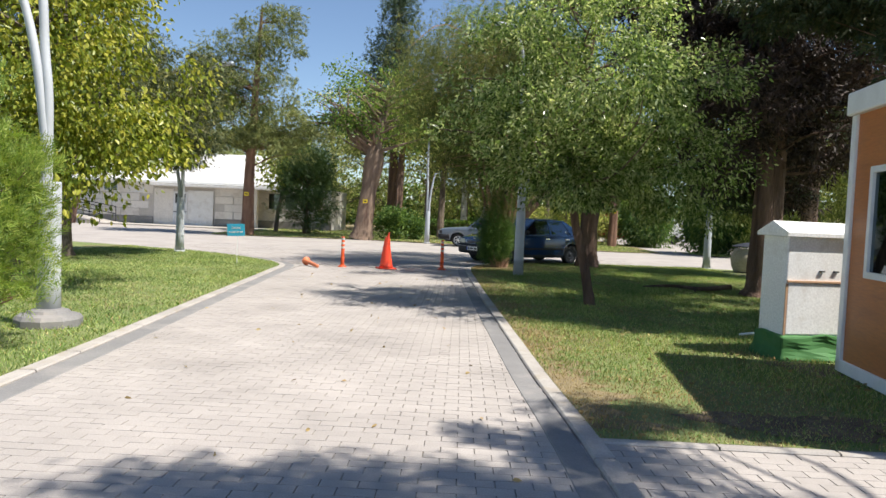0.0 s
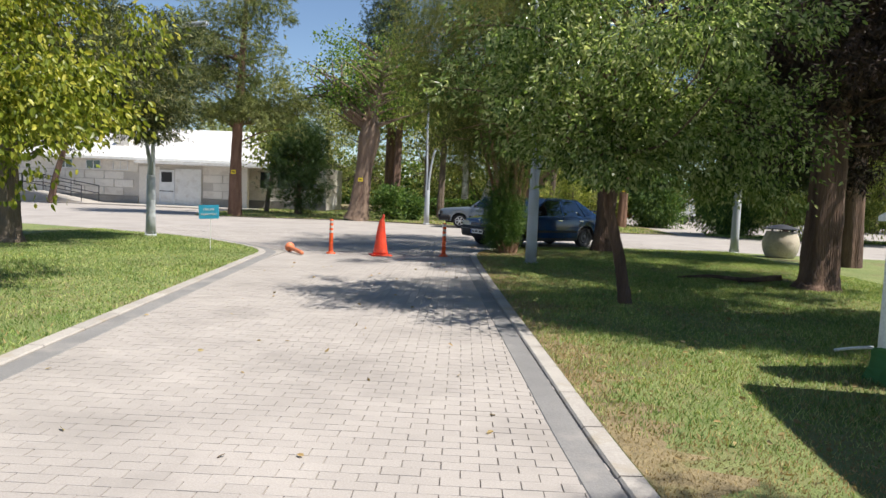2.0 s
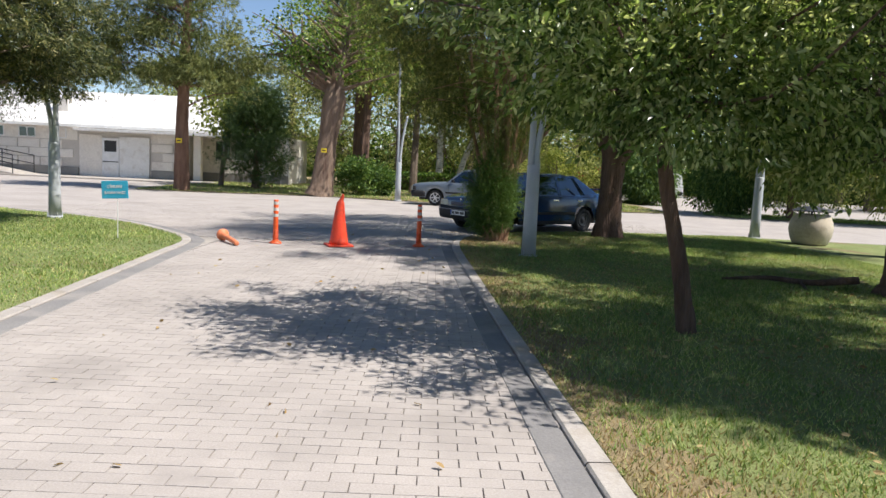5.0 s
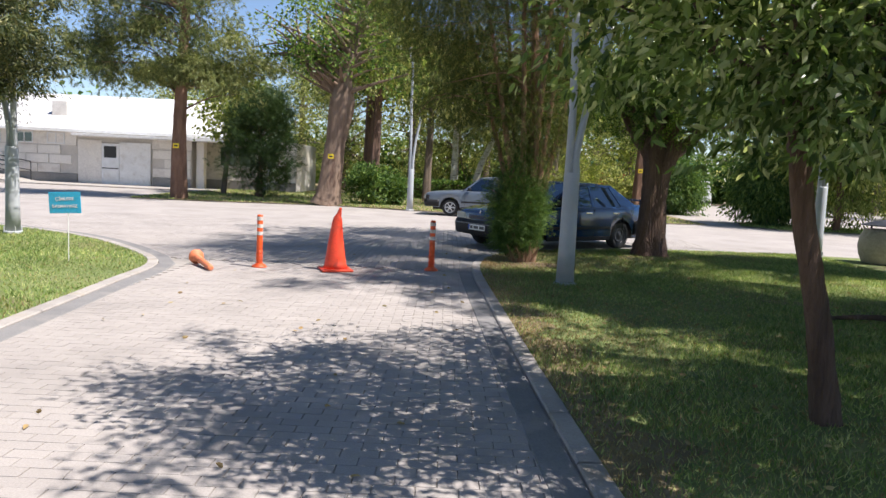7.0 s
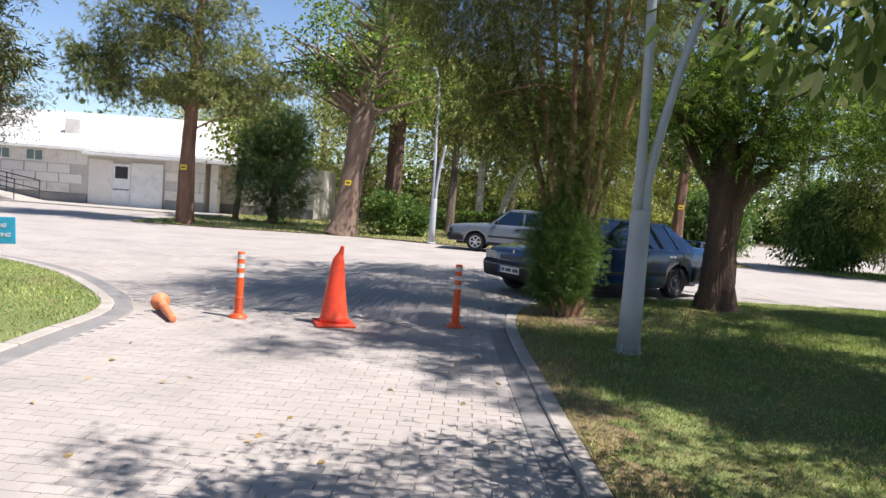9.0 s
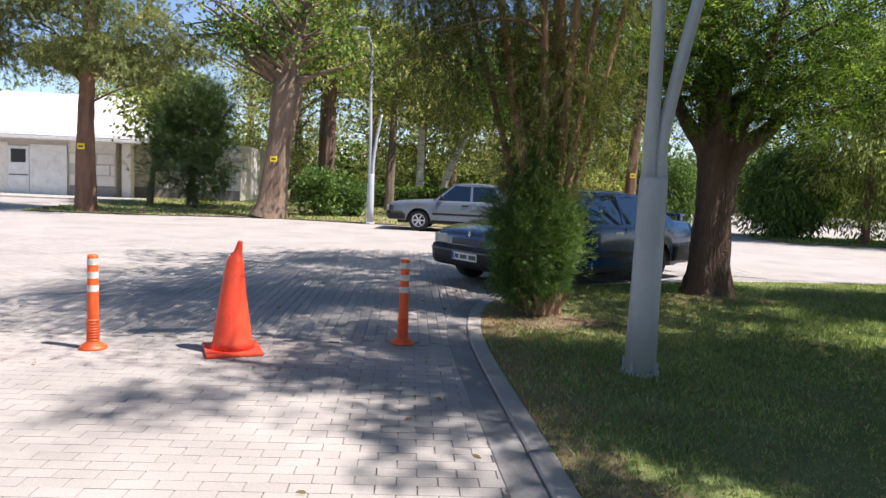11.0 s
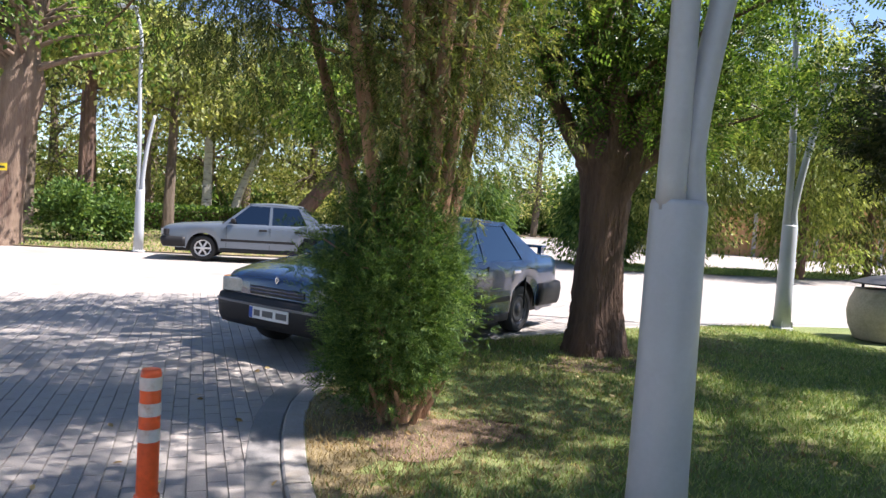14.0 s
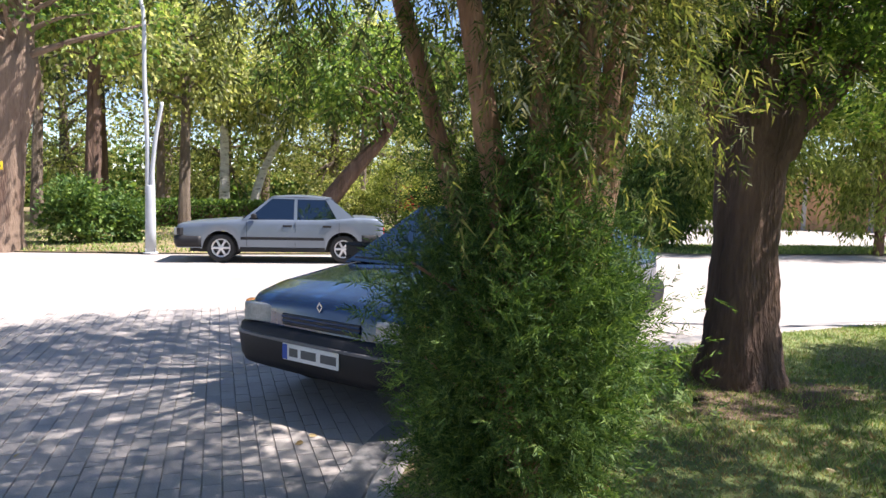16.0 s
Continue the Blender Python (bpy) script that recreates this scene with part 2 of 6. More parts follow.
def lathe_bm(profile, n=20, m=None, cap=True):
    """A turned form: profile of (radius, z) from the bottom up."""
    bm = bmesh.new()
    rings = [[bm.verts.new((r * math.cos(2 * math.pi * i / n), r * math.sin(2 * math.pi * i / n), z)) for i in range(n)] for r, z in profile]
    for a, b in zip(rings, rings[1:]):
        for i in range(n):
            bm.faces.new((a[i], a[(i + 1) % n], b[(i + 1) % n], b[i]))
    if cap:
        bm.faces.new(rings[0][::-1])
        bm.faces.new(rings[-1])
    if m:
        bm.transform(m)
    return bm


def tube_arrays(pts, radii, n=8, lump=0.0, rng=None):
    pts = np.asarray(pts, float)
    radii = np.asarray(radii, float)
    d = np.gradient(pts, axis=0)
    d /= np.linalg.norm(d, axis=1)[:, None] + 1e-9
    ref = np.array([0.0, 0.0, 1.0]) if abs(d[0][2]) < 0.8 else np.array([1.0, 0.0, 0.0])
    u = np.cross(d, ref)
    u /= np.linalg.norm(u, axis=1)[:, None] + 1e-9
    w = np.cross(d, u)
    ang = np.linspace(0, 2 * np.pi, n, endpoint=False)
    rad = radii[:, None] * np.ones(n)[None, :]
    if lump:
        rad = rad * (1 + lump * (rng.random(rad.shape) - 0.5)) * (1 + lump * 0.7 * np.sin(ang * 3 + 1)[None, :])
    v = pts[:, None, :] + rad[..., None] * (np.cos(ang)[None, :, None] * u[:, None, :] + np.sin(ang)[None, :, None] * w[:, None, :])
    k = len(pts)
    i, j = np.meshgrid(np.arange(k - 1), np.arange(n), indexing="ij")
    a = i * n + j
    b = i * n + (j + 1) % n
    f = np.stack([a, b, b + n, a + n], -1).reshape(-1, 4)
    return v.reshape(-1, 3), f


def join_arrays(parts):
    vs, fs, o = [], [], 0
    for v, f in parts:
        vs.append(v)
        fs.append(f + o)
        o += len(v)
    return np.concatenate(vs), np.concatenate(fs)


def tube_mesh(name, pts, radii, n=12):
    v, f = tube_arrays(pts, radii, n)
    k = len(pts)
    bm = bmesh.new()
    vv = [bm.verts.new(tuple(c)) for c in v]
    for q in f:
        bm.faces.new([vv[i] for i in q])
    bm.faces.new(vv[:n][::-1])
    bm.faces.new(vv[(k - 1) * n:])
    bmesh.ops.recalc_face_normals(bm, faces=bm.faces[:])
    me = bpy.data.meshes.new(name)
    bm.to_mesh(me)
    bm.free()
    return me


def bend(ctrl, n=16):
    """A smooth line through a few control points (Catmull-Rom)."""
    c = [np.array(p, float) for p in ctrl]
    c = [2 * c[0] - c[1]] + c + [2 * c[-1] - c[-2]]
    out = []
    for i in range(1, len(c) - 2):
        for t in np.linspace(0, 1, n, endpoint=False):
            p0, p1, p2, p3 = c[i - 1:i + 3]
            out.append(0.5 * (2 * p1 + (p2 - p0) * t + (2 * p0 - 5 * p1 + 4 * p2 - p3) * t * t + (3 * p1 - p0 - 3 * p2 + p3) * t ** 3))
    out.append(c[-2])
    return np.array(out)


# leaf outlines: x along the leaf, y across, z out of it
T_OVATE = (np.array([(0, 0, 0), (.28, .42, .06), (.68, .36, .05), (1, 0, -.05), (.68, -.36, .05), (.28, -.42, .06)], float), np.array([(0, 1, 2, 3), (0, 3, 4, 5)]))
T_DIAMOND = (np.array([(0, 0, 0), (.45, .5, .08), (1, 0, -.04), (.45, -.5, .08)], float), np.array([(0, 1, 2, 3)]))


def spray_shape(n, spread, back=0.0, flat=1.0, wide=0.05, seed=1, reach=1.0):
    """n thin blades fanned from a short axis: a needle tuft (flat 1) or a flat scale-leaf spray (flat 0)."""
    r = np.random.default_rng(seed)
    v, f = [], []
    for i in range(n):
        t = i / max(1, n - 1)
        o = np.array((back * t, 0, 0))
        a = spread * (r.random() * 0.5 + 0.6) * (1 if i % 2 else -1)
        b = flat * (r.random() - 0.5) * 2 * spread
        d = np.array((math.cos(a) * math.cos(b), math.sin(a) * math.cos(b), math.sin(b)))
        s = np.cross(d, (0, 0, 1.0) if flat < 0.5 else r.normal(size=3))
        s /= np.linalg.norm(s)
        ln = (1 - back * t) * (0.7 + 0.3 * r.random()) if reach == 1.0 else reach * (1 - 0.5 * t) * (0.6 + 0.5 * r.random())
        v += [o + d * ln * 0.12 + s * wide, o + d * ln, o + d * ln * 0.12 - s * wide]
        f.append((3 * i, 3 * i + 1, 3 * i + 2))
    return np.array(v), np.array(f)


T_TUFT = spray_shape(6, 0.75, 0.35, 1.0, 0.05, 3)
T_SPRUCE = spray_shape(6, 0.9, 0.75, 0.5, 0.07, 4)
T_SPRAY = spray_shape(7, 0.6, 0.75, 0.4, 0.036, 5)
T_PLUME = spray_shape(10, 0.7, 0.75, 0.5, 0.030, 9, 0.54)
T_PINNATE = (np.concatenate([np.array([(x, 0, 0), (x + .08, s * .11, .015), (x + .06, s * .26 * math.sin(0.6 + 2.4 * x), -.03), (x - .04, s * .12, .015)]) for x in (.12, .28, .44, .60, .76, .92) for s in (1, -1)]), np.arange(48).reshape(12, 4))


def leaves(shape, pos, axis, length, width, rng):
    """Many leaves as arrays: shape set at each place along its axis, turned about it by chance."""
    T, F = shape
    n = len(pos)
    axis = axis / (np.linalg.norm(axis, axis=1)[:, None] + 1e-9)
    r = rng.normal(size=(n, 3)) + np.array((0, 0, 0.45))
    side = np.cross(axis, r)
    side /= np.linalg.norm(side, axis=1)[:, None] + 1e-9
    nor = np.cross(side, axis)
    v = pos[:, None, :] + (T[None, :, 0, None] * axis[:, None, :] + T[None, :, 2, None] * nor[:, None, :]) * length[:, None, None] + T[None, :, 1, None] * side[:, None, :] * width[:, None, None]
    f = F[None] + (np.arange(n) * len(T))[:, None, None]
    return v.reshape(-1, 3), f.reshape(-1, F.shape[1])


def clump_centres(rng, blobs, n):
    """n places in a set of ellipsoids (centre, radii, share), most of them towards the outside."""
    share = np.array([b[2] for b in blobs], float)
    pick = rng.choice(len(blobs), n, p=share / share.sum())
    d = rng.normal(size=(n, 3))
    d /= np.linalg.norm(d, axis=1)[:, None]
    r = rng.random(n) ** 0.42
    c = np.array([b[0] for b in blobs], float)[pick]
    s = np.array([b[1] for b in blobs], float)[pick]
    return c + d * s * r[:, None], d


def trunk_part(parent, pts, radii, bark, rng, n=14, lump=0.16, name="trunk", label=""):
    line = bend(pts, 8)
    rad = np.interp(np.linspace(0, len(pts) - 1, len(line)), np.arange(len(pts)), radii)
    n = 30 if radii[0] > 0.2 else n
    v, f = tube_arrays(line, rad, n, lump * (0.5 if n == 30 else 1), rng)
    if n == 30:
        k = len(line)
        vv = v.reshape(k, n, 3)
        ridge = 1 + 0.055 * np.sin(np.arange(n) * 2 * np.pi / n * 9 + rng.random() * 6)[None, :] * np.sin(np.arange(k) * 0.35 + 1)[:, None] + 0.05 * np.sin(np.arange(n) * 2 * np.pi / n * 5 + 2)[None, :]
        v = (line[:, None, :] + (vv - line[:, None, :]) * ridge[..., None]).reshape(-1, 3)
    return obj(name, mesh_np(name, v, f), bark, parent, label, True), line, rad


def limb_arrays(rng, start, end, r0, r1=0.008, sag=0.0, n=5, k=7):
    mid = (start + end) / 2 + rng.normal(size=3) * np.linalg.norm(end - start) * 0.09 + np.array((0, 0, sag))
    line = bend([start, mid, end], 4)
    return tube_arrays(line, np.linspace(r0, r1, len(line)), n)


def tree(name, label, category, trunk, radii, bark, leafmat, shape, blobs, clumps, per, spread, size, seed, aspect=0.55,
         droop=0.0, outward=0.6, limb=0.05, limbs=40, z_from=None, flat=0.7, group="", extra=(), crown_name="crown", main=8, ragged=0.25, low_limb=-9.0, keep=None):
    rng = np.random.default_rng(seed)
    top = thing(name, label, category, (0, 0, 0), group)
    t_ob, line, rad = trunk_part(top, trunk, radii, bark, rng)
    cen, d = clump_centres(rng, blobs, clumps)
    mid = np.array(blobs[0][0])
    cen = mid + (cen - mid) * (1 + ragged * (rng.random(clumps) ** 3 - 0.25))[:, None]
    cen[:, 2] = np.maximum(cen[:, 2], 0.15)
    # limbs from the trunk to some of the clumps
    parts = []
    zf = z_from if z_from is not None else line[0][2] + 0.45 * (line[-1][2] - line[0][2])
    ok = np.where(line[:, 2] >= zf)[0]
    for i in range(min(limbs, clumps)):
        c = cen[i]
        if c[2] < zf + low_limb:
            continue
        h = np.linalg.norm(c[:2] - line[-1][:2])
        want = c[2] - 0.45 * h * (1 - droop)
        j = ok[np.argmin(np.abs(line[ok, 2] - want))]
        parts.append(limb_arrays(rng, line[j], c, min(limb * (0.6 + 0.6 * rng.random()), rad[j] * 0.8), 0.006, 0.12 * h * droop))
    for v, f in parts[:main] + list(extra):
        obj("branch", mesh_np("branch", v, f), bark, top, "", True)
    if parts[main:]:
        v, f = join_arrays(parts[main:])
        tagged(obj("twigwork", mesh_np("twigwork", v, f), bark, top, "", True), kind="stuff")
    n = clumps * per
    base = np.repeat(cen, per, axis=0)
    off = np.clip(rng.normal(size=(n, 3)), -1.6, 1.6) * spread * np.array((1, 1, flat)) * np.repeat(0.6 + 0.8 * rng.random(clumps), per)[:, None]
    pos = base + off
    pos[:, 2] = np.maximum(pos[:, 2], 0.08)
    ax = np.repeat(d, per, axis=0) * outward + rng.normal(size=(n, 3)) * 0.7 + off * 1.2
    ax[:, 2] -= droop * 1.6
    ln = size * (0.7 + 0.6 * rng.random(n))
    if keep:
        k = keep(pos[:, 0], pos[:, 1], pos[:, 2])
        pos, ax, ln = pos[k], ax[k], ln[k]
    v, f = leaves(shape, pos, ax, ln, ln * aspect, rng)
    obj(crown_name, mesh_np(crown_name, v, f), leafmat, top)
    return top


# ---- ground, paving, lawns, kerbs ----
def sheet(name, outline, z, material, label, category):
    bm = bmesh.new()
    bm.faces.new([bm.verts.new((x, y, z)) for x, y in outline])
    bmesh.ops.triangulate(bm, faces=bm.faces[:])
    me = bpy.data.meshes.new(name)
    bm.to_mesh(me)
    bm.free()
    ob = obj(name, me, material)
    return tagged(ob, label, category, kind="structure")


def smooth_line(ctrl, n=6):
    return bend([(x, y, 0) for x, y in ctrl], n)[:, :2]


def offset_line(line, d):
    t = np.gradient(line, axis=0)
    t /= np.linalg.norm(t, axis=1)[:, None]
    return line + np.stack([t[:, 1], -t[:, 0]], 1) * d


sheet("ground", [(-400, -400), (400, -400), (400, 400), (-400, 400)], -0.06, M_EARTH, "bare earth ground reaching the horizon", "ground")
RIGHT_EDGE = smooth_line([(1.50, 4.6), (1.42, 6.4), (1.30, 8.1), (1.21, 9.8), (1.12, 11.5), (0.97, 14.5), (0.84, 17.5), (0.76, 19.6), (0.80, 20.8), (1.05, 22.0), (1.75, 23.1), (3.0, 23.95), (4.5, 24.5), (6.0, 24.95), (8.0, 25.15), (11.0, 24.9), (18.0, 24.2), (40.0, 22.0)])
LEFT_EDGE = smooth_line([(-2.3, -12.0), (-2.55, 0.0), (-3.02, 7.5), (-3.25, 10.5), (-3.58, 14.8), (-3.80, 17.5), (-3.98, 19.1), (-4.75, 20.3), (-6.2, 21.8), (-8.05, 22.9), (-11.4, 24.2), (-16.0, 24.9), (-40.0, 26.0)])
RIGHT_LAWN = [tuple(p) for p in RIGHT_EDGE if p[1] > 6.5] + [(40.0, 6.5), (1.41, 6.5)]
LEFT_LAWN = [tuple(p) for p in LEFT_EDGE] + [(-40.0, -12.0)]
FAR_LAWN = [(-11.6, 35.2), (-8.6, 35.5), (-4.6, 36.6), (-1.6, 36.0), (0.2, 35.7), (8.0, 35.2), (10.2, 36.0), (10.6, 44), (9.5, 90), (-12, 90), (-12.5, 43)]
ISLAND = [(11.5, 36.2), (12.4, 34.9), (40, 32.6), (40, 34.8), (12.4, 38.6)]
sheet("pavement", [(-60, -14), (60, -14), (60, 64), (-60, 64)], -0.018, M_PAVER, "pale grey concrete block paving of the square", "pavement")
sheet("paving_bed", [(-9.0, 0.5), (6.5, 0.5), (6.5, 28.0), (-9.0, 28.0)], -0.010, M_JOINT, "sandy joints under the block paving", "pavement")
def lawn(name, outline, z, label, material=None):
    bm = bmesh.new()
    bm.faces.new([bm.verts.new((x, y, z)) for x, y in outline])
    bmesh.ops.triangulate(bm, faces=bm.faces[:])
    me = bpy.data.meshes.new(name)
    bm.to_mesh(me)
    bm.free()
    return tagged(obj(name, me, material or M_SOIL), label, "lawn", kind="structure")


LAWN_Z = 0.012
lawn("lawn_right", RIGHT_LAWN, LAWN_Z, "mown lawn with dry patches under the trees")
lawn("lawn_left", LEFT_LAWN, LAWN_Z, "sunlit green mown lawn beside the drive")
lawn("lawn_far", FAR_LAWN, LAWN_Z, "dry shaded park lawn across the square", M_DRY)
lawn("lawn_island", ISLAND, LAWN_Z, "narrow grass island between two roads")


def inside(px, py, poly):
    res = np.zeros(len(px), bool)
    x, y = np.array(poly).T
    j = len(x) - 1
    for i in range(len(x)):
        c = ((y[i] > py) != (y[j] > py)) & (px < (x[j] - x[i]) * (py - y[i]) / (y[j] - y[i] + 1e-12) + x[i])
        res ^= c
        j = i
    return res


def strip(name, line, d0, d1, z0, z1, material, label, category, piece=0.0):
    """A band along a line between two offsets; with piece it is cut into blocks of that length."""
    a, b = offset_line(line, d0), offset_line(line, d1)
    s = np.concatenate([[0], np.cumsum(np.linalg.norm(np.diff(line, axis=0), axis=1))])
    top = tagged(new(name), label, category, kind="structure")
    step = piece or s[-1]
    cuts = np.arange(0, s[-1], step)
    for c in cuts:
        e = min(c + step - (0.012 if piece else 0), s[-1])
        if e - c < 0.05:
            continue
        ss = np.linspace(c, e, 3 if piece else len(line))
        pa = np.stack([np.interp(ss, s, a[:, k]) for k in (0, 1)], 1)
        pb = np.stack([np.interp(ss, s, b[:, k]) for k in (0, 1)], 1)
        bev = 0.012
        ins = (pb - pa) / np.linalg.norm(pb - pa, axis=1)[:, None] * bev
        rows = [np.c_[pa, np.full(len(ss), z0)], np.c_[pa, np.full(len(ss), z1 - bev)], np.c_[pa + ins, np.full(len(ss), z1)],
                np.c_[pb - ins, np.full(len(ss), z1)], np.c_[pb, np.full(len(ss), z1 - bev)], np.c_[pb, np.full(len(ss), z0)]]
        v = np.concatenate(rows)
        m = len(ss)
        f = [(r * m + i, r * m + i + 1, (r + 1) * m + i + 1, (r + 1) * m + i) for r in range(5) for i in range(m - 1)]
        me = mesh_np("kerb_stone", v, np.array(f))
        bm = bmesh.new()
        bm.from_mesh(me)
        bpy.data.meshes.remove(me)
        bmesh.ops.holes_fill(bm, edges=[x for x in bm.edges if x.is_boundary and (x.verts[0].co.z > z0 or x.verts[1].co.z > z0)], sides=0)
        part("kerb_stone" if piece else "gutter", bm, material, top)
    return top


RE = RIGHT_EDGE[:-8]
LE = LEFT_EDGE[:-4]
strip("kerb_right", RE, -0.14, 0.0, -0.05, 0.022, M_KERB, "pale concrete kerb edging the lawn", "kerb", 0.75)
strip("gutter_right", RE, -0.345, -0.145, -0.05, 0.0055, M_BAND, "dark grey concrete gutter band beside the kerb", "gutter")
strip("kerb_left", LE, 0.0, 0.15, -0.05, 0.022, M_KERB, "pale concrete kerb edging the lawn", "kerb", 0.75)
strip("gutter_left", LE, 0.155, 0.375, -0.05, 0.0055, M_BAND, "dark grey concrete gutter band beside the kerb", "gutter")


strip("kerb_side_path", np.stack([np.linspace(1.40, 12.0, 12), np.full(12, 6.5)], 1), 0.0, 0.09, -0.05, 0.014, M_KERB, "flush concrete edging between lawn and side path", "kerb", 0.75)

# ---- lamps ----
def lamp(at, turn, second_turn, base="plate", tall=5.3, label="", second_top=3.9, reach_1=0.7, reach_2=0.75):
    top = thing("street_lamp", label, "street lamp", at, "street lamps")
    part("pole", lathe_bm([(0.125, 0), (0.115, 0.5), (0.107, 1.52), (0.10, 1.54), (0.0, 1.54)][:4], 24), M_LAMP, top, "", True)
    if base == "plate":
        part("base_plate", lathe_bm([(0.16, -0.02), (0.16, 0.015), (0.15, 0.025), (0.125, 0.03)], 8), M_LAMP, top)
        for k in range(4):
            a = math.radians(45 + 90 * k)
            part("gusset", box_bm(0.11, 0.15, -0.007, 0.007, 0.02, 0.11, 0.003, m=pose(0, 0, 0, 0, 0, 45 + 90 * k)), M_LAMP, top)
    else:
        part("base_plinth", lathe_bm([(0.34, -0.03), (0.34, 0.06), (0.31, 0.10), (0.22, 0.12), (0.20, 0.15), (0.125, 0.17)], 10), M_BAND, top, "pale concrete plinth")
    for nm, a, h, reach in (("arm", turn, tall, reach_1), ("short_arm", second_turn, second_top, reach_2)):
        ca, sa = math.cos(radians(a)), math.sin(radians(a))
        o = 0.052
        if nm == "arm":
            ctrl = [(o * ca, o * sa, 1.5), (o * ca, o * sa, 2.4), ((o + 0.05) * ca, (o + 0.05) * sa, h * 0.66), ((o + reach * 0.2) * ca, (o + reach * 0.2) * sa, h * 0.88), ((o + reach * 0.75) * ca, (o + reach * 0.75) * sa, h)]
        else:
            ctrl = [(o * ca, o * sa, 1.5), (o * ca, o * sa, 1.9), ((o + 0.28 * reach) * ca, (o + 0.28 * reach) * sa, min(3.0, 0.78 * h)), ((o + reach * 0.75) * ca, (o + reach * 0.75) * sa, h)]
        line = bend(ctrl, 8)
        obj(nm, tube_mesh(nm, line, np.linspace(0.056, 0.04, len(line)), 14), M_LAMP, top, "", True)
        if nm == "short_arm":
            continue
        hd = box_bm(-0.28, 0.28, -0.09, 0.09, -0.05, 0.05, 0.035, m=pose((o + reach * 0.75 + 0.22) * ca, (o + reach * 0.75 + 0.22) * sa, h + 0.02, 0, -5, a), seg=3)
        part("lamp_head", hd, M_LAMP, top, "pale grey lamp head")
    return top


LAMP_LABEL = "grey steel twin-tube park street lamp on the grass"
lamp((1.88, 19.02, 0.01), 195, -8, label="grey steel twin-tube street lamp by the juniper", tall=5.9, second_top=4.3, reach_1=0.4)
lamp((8.42, 24.85, 0.03), 150, -20, label=LAMP_LABEL)
lamp((-7.6, 21.9, 0.03), -8, 170, label="grey steel street lamp on the lawn beside the square", second_top=3.6, reach_1=1.25)
lamp((-1.2, 35.9, 0.01), 165, -10, label=LAMP_LABEL, tall=6.0, second_top=3.4, reach_1=0.3, reach_2=0.3)
lamp((-3.98, 9.5, 0.03), 165, 190, "plinth", label="pale grey street lamp on a round concrete plinth", tall=4.4, second_top=3.9, reach_1=0.8, reach_2=0.5)


def edge_patch(name, line, width, seed, label):
    """A worn strip of bare earth with a ragged inner edge, lying along a kerb."""
    r = np.random.default_rng(seed)
    k = len(line)
    a = offset_line(line, 0.004)
    w = width * (0.35 + 0.9 * np.abs(np.sin(np.arange(k) * 0.55 + 1) * np.cos(np.arange(k) * 0.23)) + 0.35 * r.random(k))
    t = np.gradient(line, axis=0)
    t /= np.linalg.norm(t, axis=1)[:, None]
    b = line + np.stack([t[:, 1], -t[:, 0]], 1) * w[:, None]
    v = np.concatenate([np.c_[a, np.full(k, LAWN_Z + 0.002)], np.c_[b, np.full(k, LAWN_Z + 0.0015)]])
    f = np.array([(k + i, k + i + 1, i + 1, i) for i in range(k - 1)])
    return tagged(obj(name, mesh_np(name, v, f), M_DRY), label, "bare earth", kind="structure")


dense = bend([(x, y, 0) for x, y in RIGHT_EDGE if 6.6 < y < 24.4 and x < 4.2], 4)[:, :2]
edge_patch("bare_strip", dense, 0.42, 61, "worn bare earth and straw along the kerb")


def blot(name, cx, cy, rx, ry, seed, label, material=None):
    r = np.random.default_rng(seed)
    n = 40
    rad = 0.75 + 0.2 * np.sin(np.arange(n) * 0.47 + seed) + 0.25 * r.random(n)
    sheet(name, [(cx + rx * rad[i] * math.cos(2 * math.pi * i / n), cy + ry * rad[i] * math.sin(2 * math.pi * i / n)) for i in range(n)], LAWN_Z + 0.006, material or M_EARTH, label, "bare earth")


M_LITTER = surface("needle_litter", (0.13, 0.085, 0.055), (0.25, 0.17, 0.115), 0.95, 50, 4.0, 0.9, dirt=(0.09, 0.075, 0.035), dirt_scale=4.0, depth=0.03)
blot("litter_juniper", 1.62, 21.0, 0.62, 0.5, 8, "pinkish-brown needle litter round the juniper's foot", M_LITTER)
blot("litter_robinia", 4.25, 23.0, 0.8, 0.6, 9, "brown leaf litter under the robinia", M_LITTER)
blot("dry_patch_lawn", 5.6, 18.3, 1.3, 0.4, 11, "sunlit straw-dry turf beyond the conifer", M_DRY)
blot("bare_patch_conifer", 5.9, 17.6, 1.2, 0.7, 5, "dry bare earth under the conifer")
blot("bare_patch_kiosk", 2.9, 7.0, 0.8, 0.35, 6, "scuffed bare earth at the lawn's edge")
blot("bare_patch_cabinet", 4.1, 9.1, 0.5, 0.35, 7, "dry earth before the cabinet")

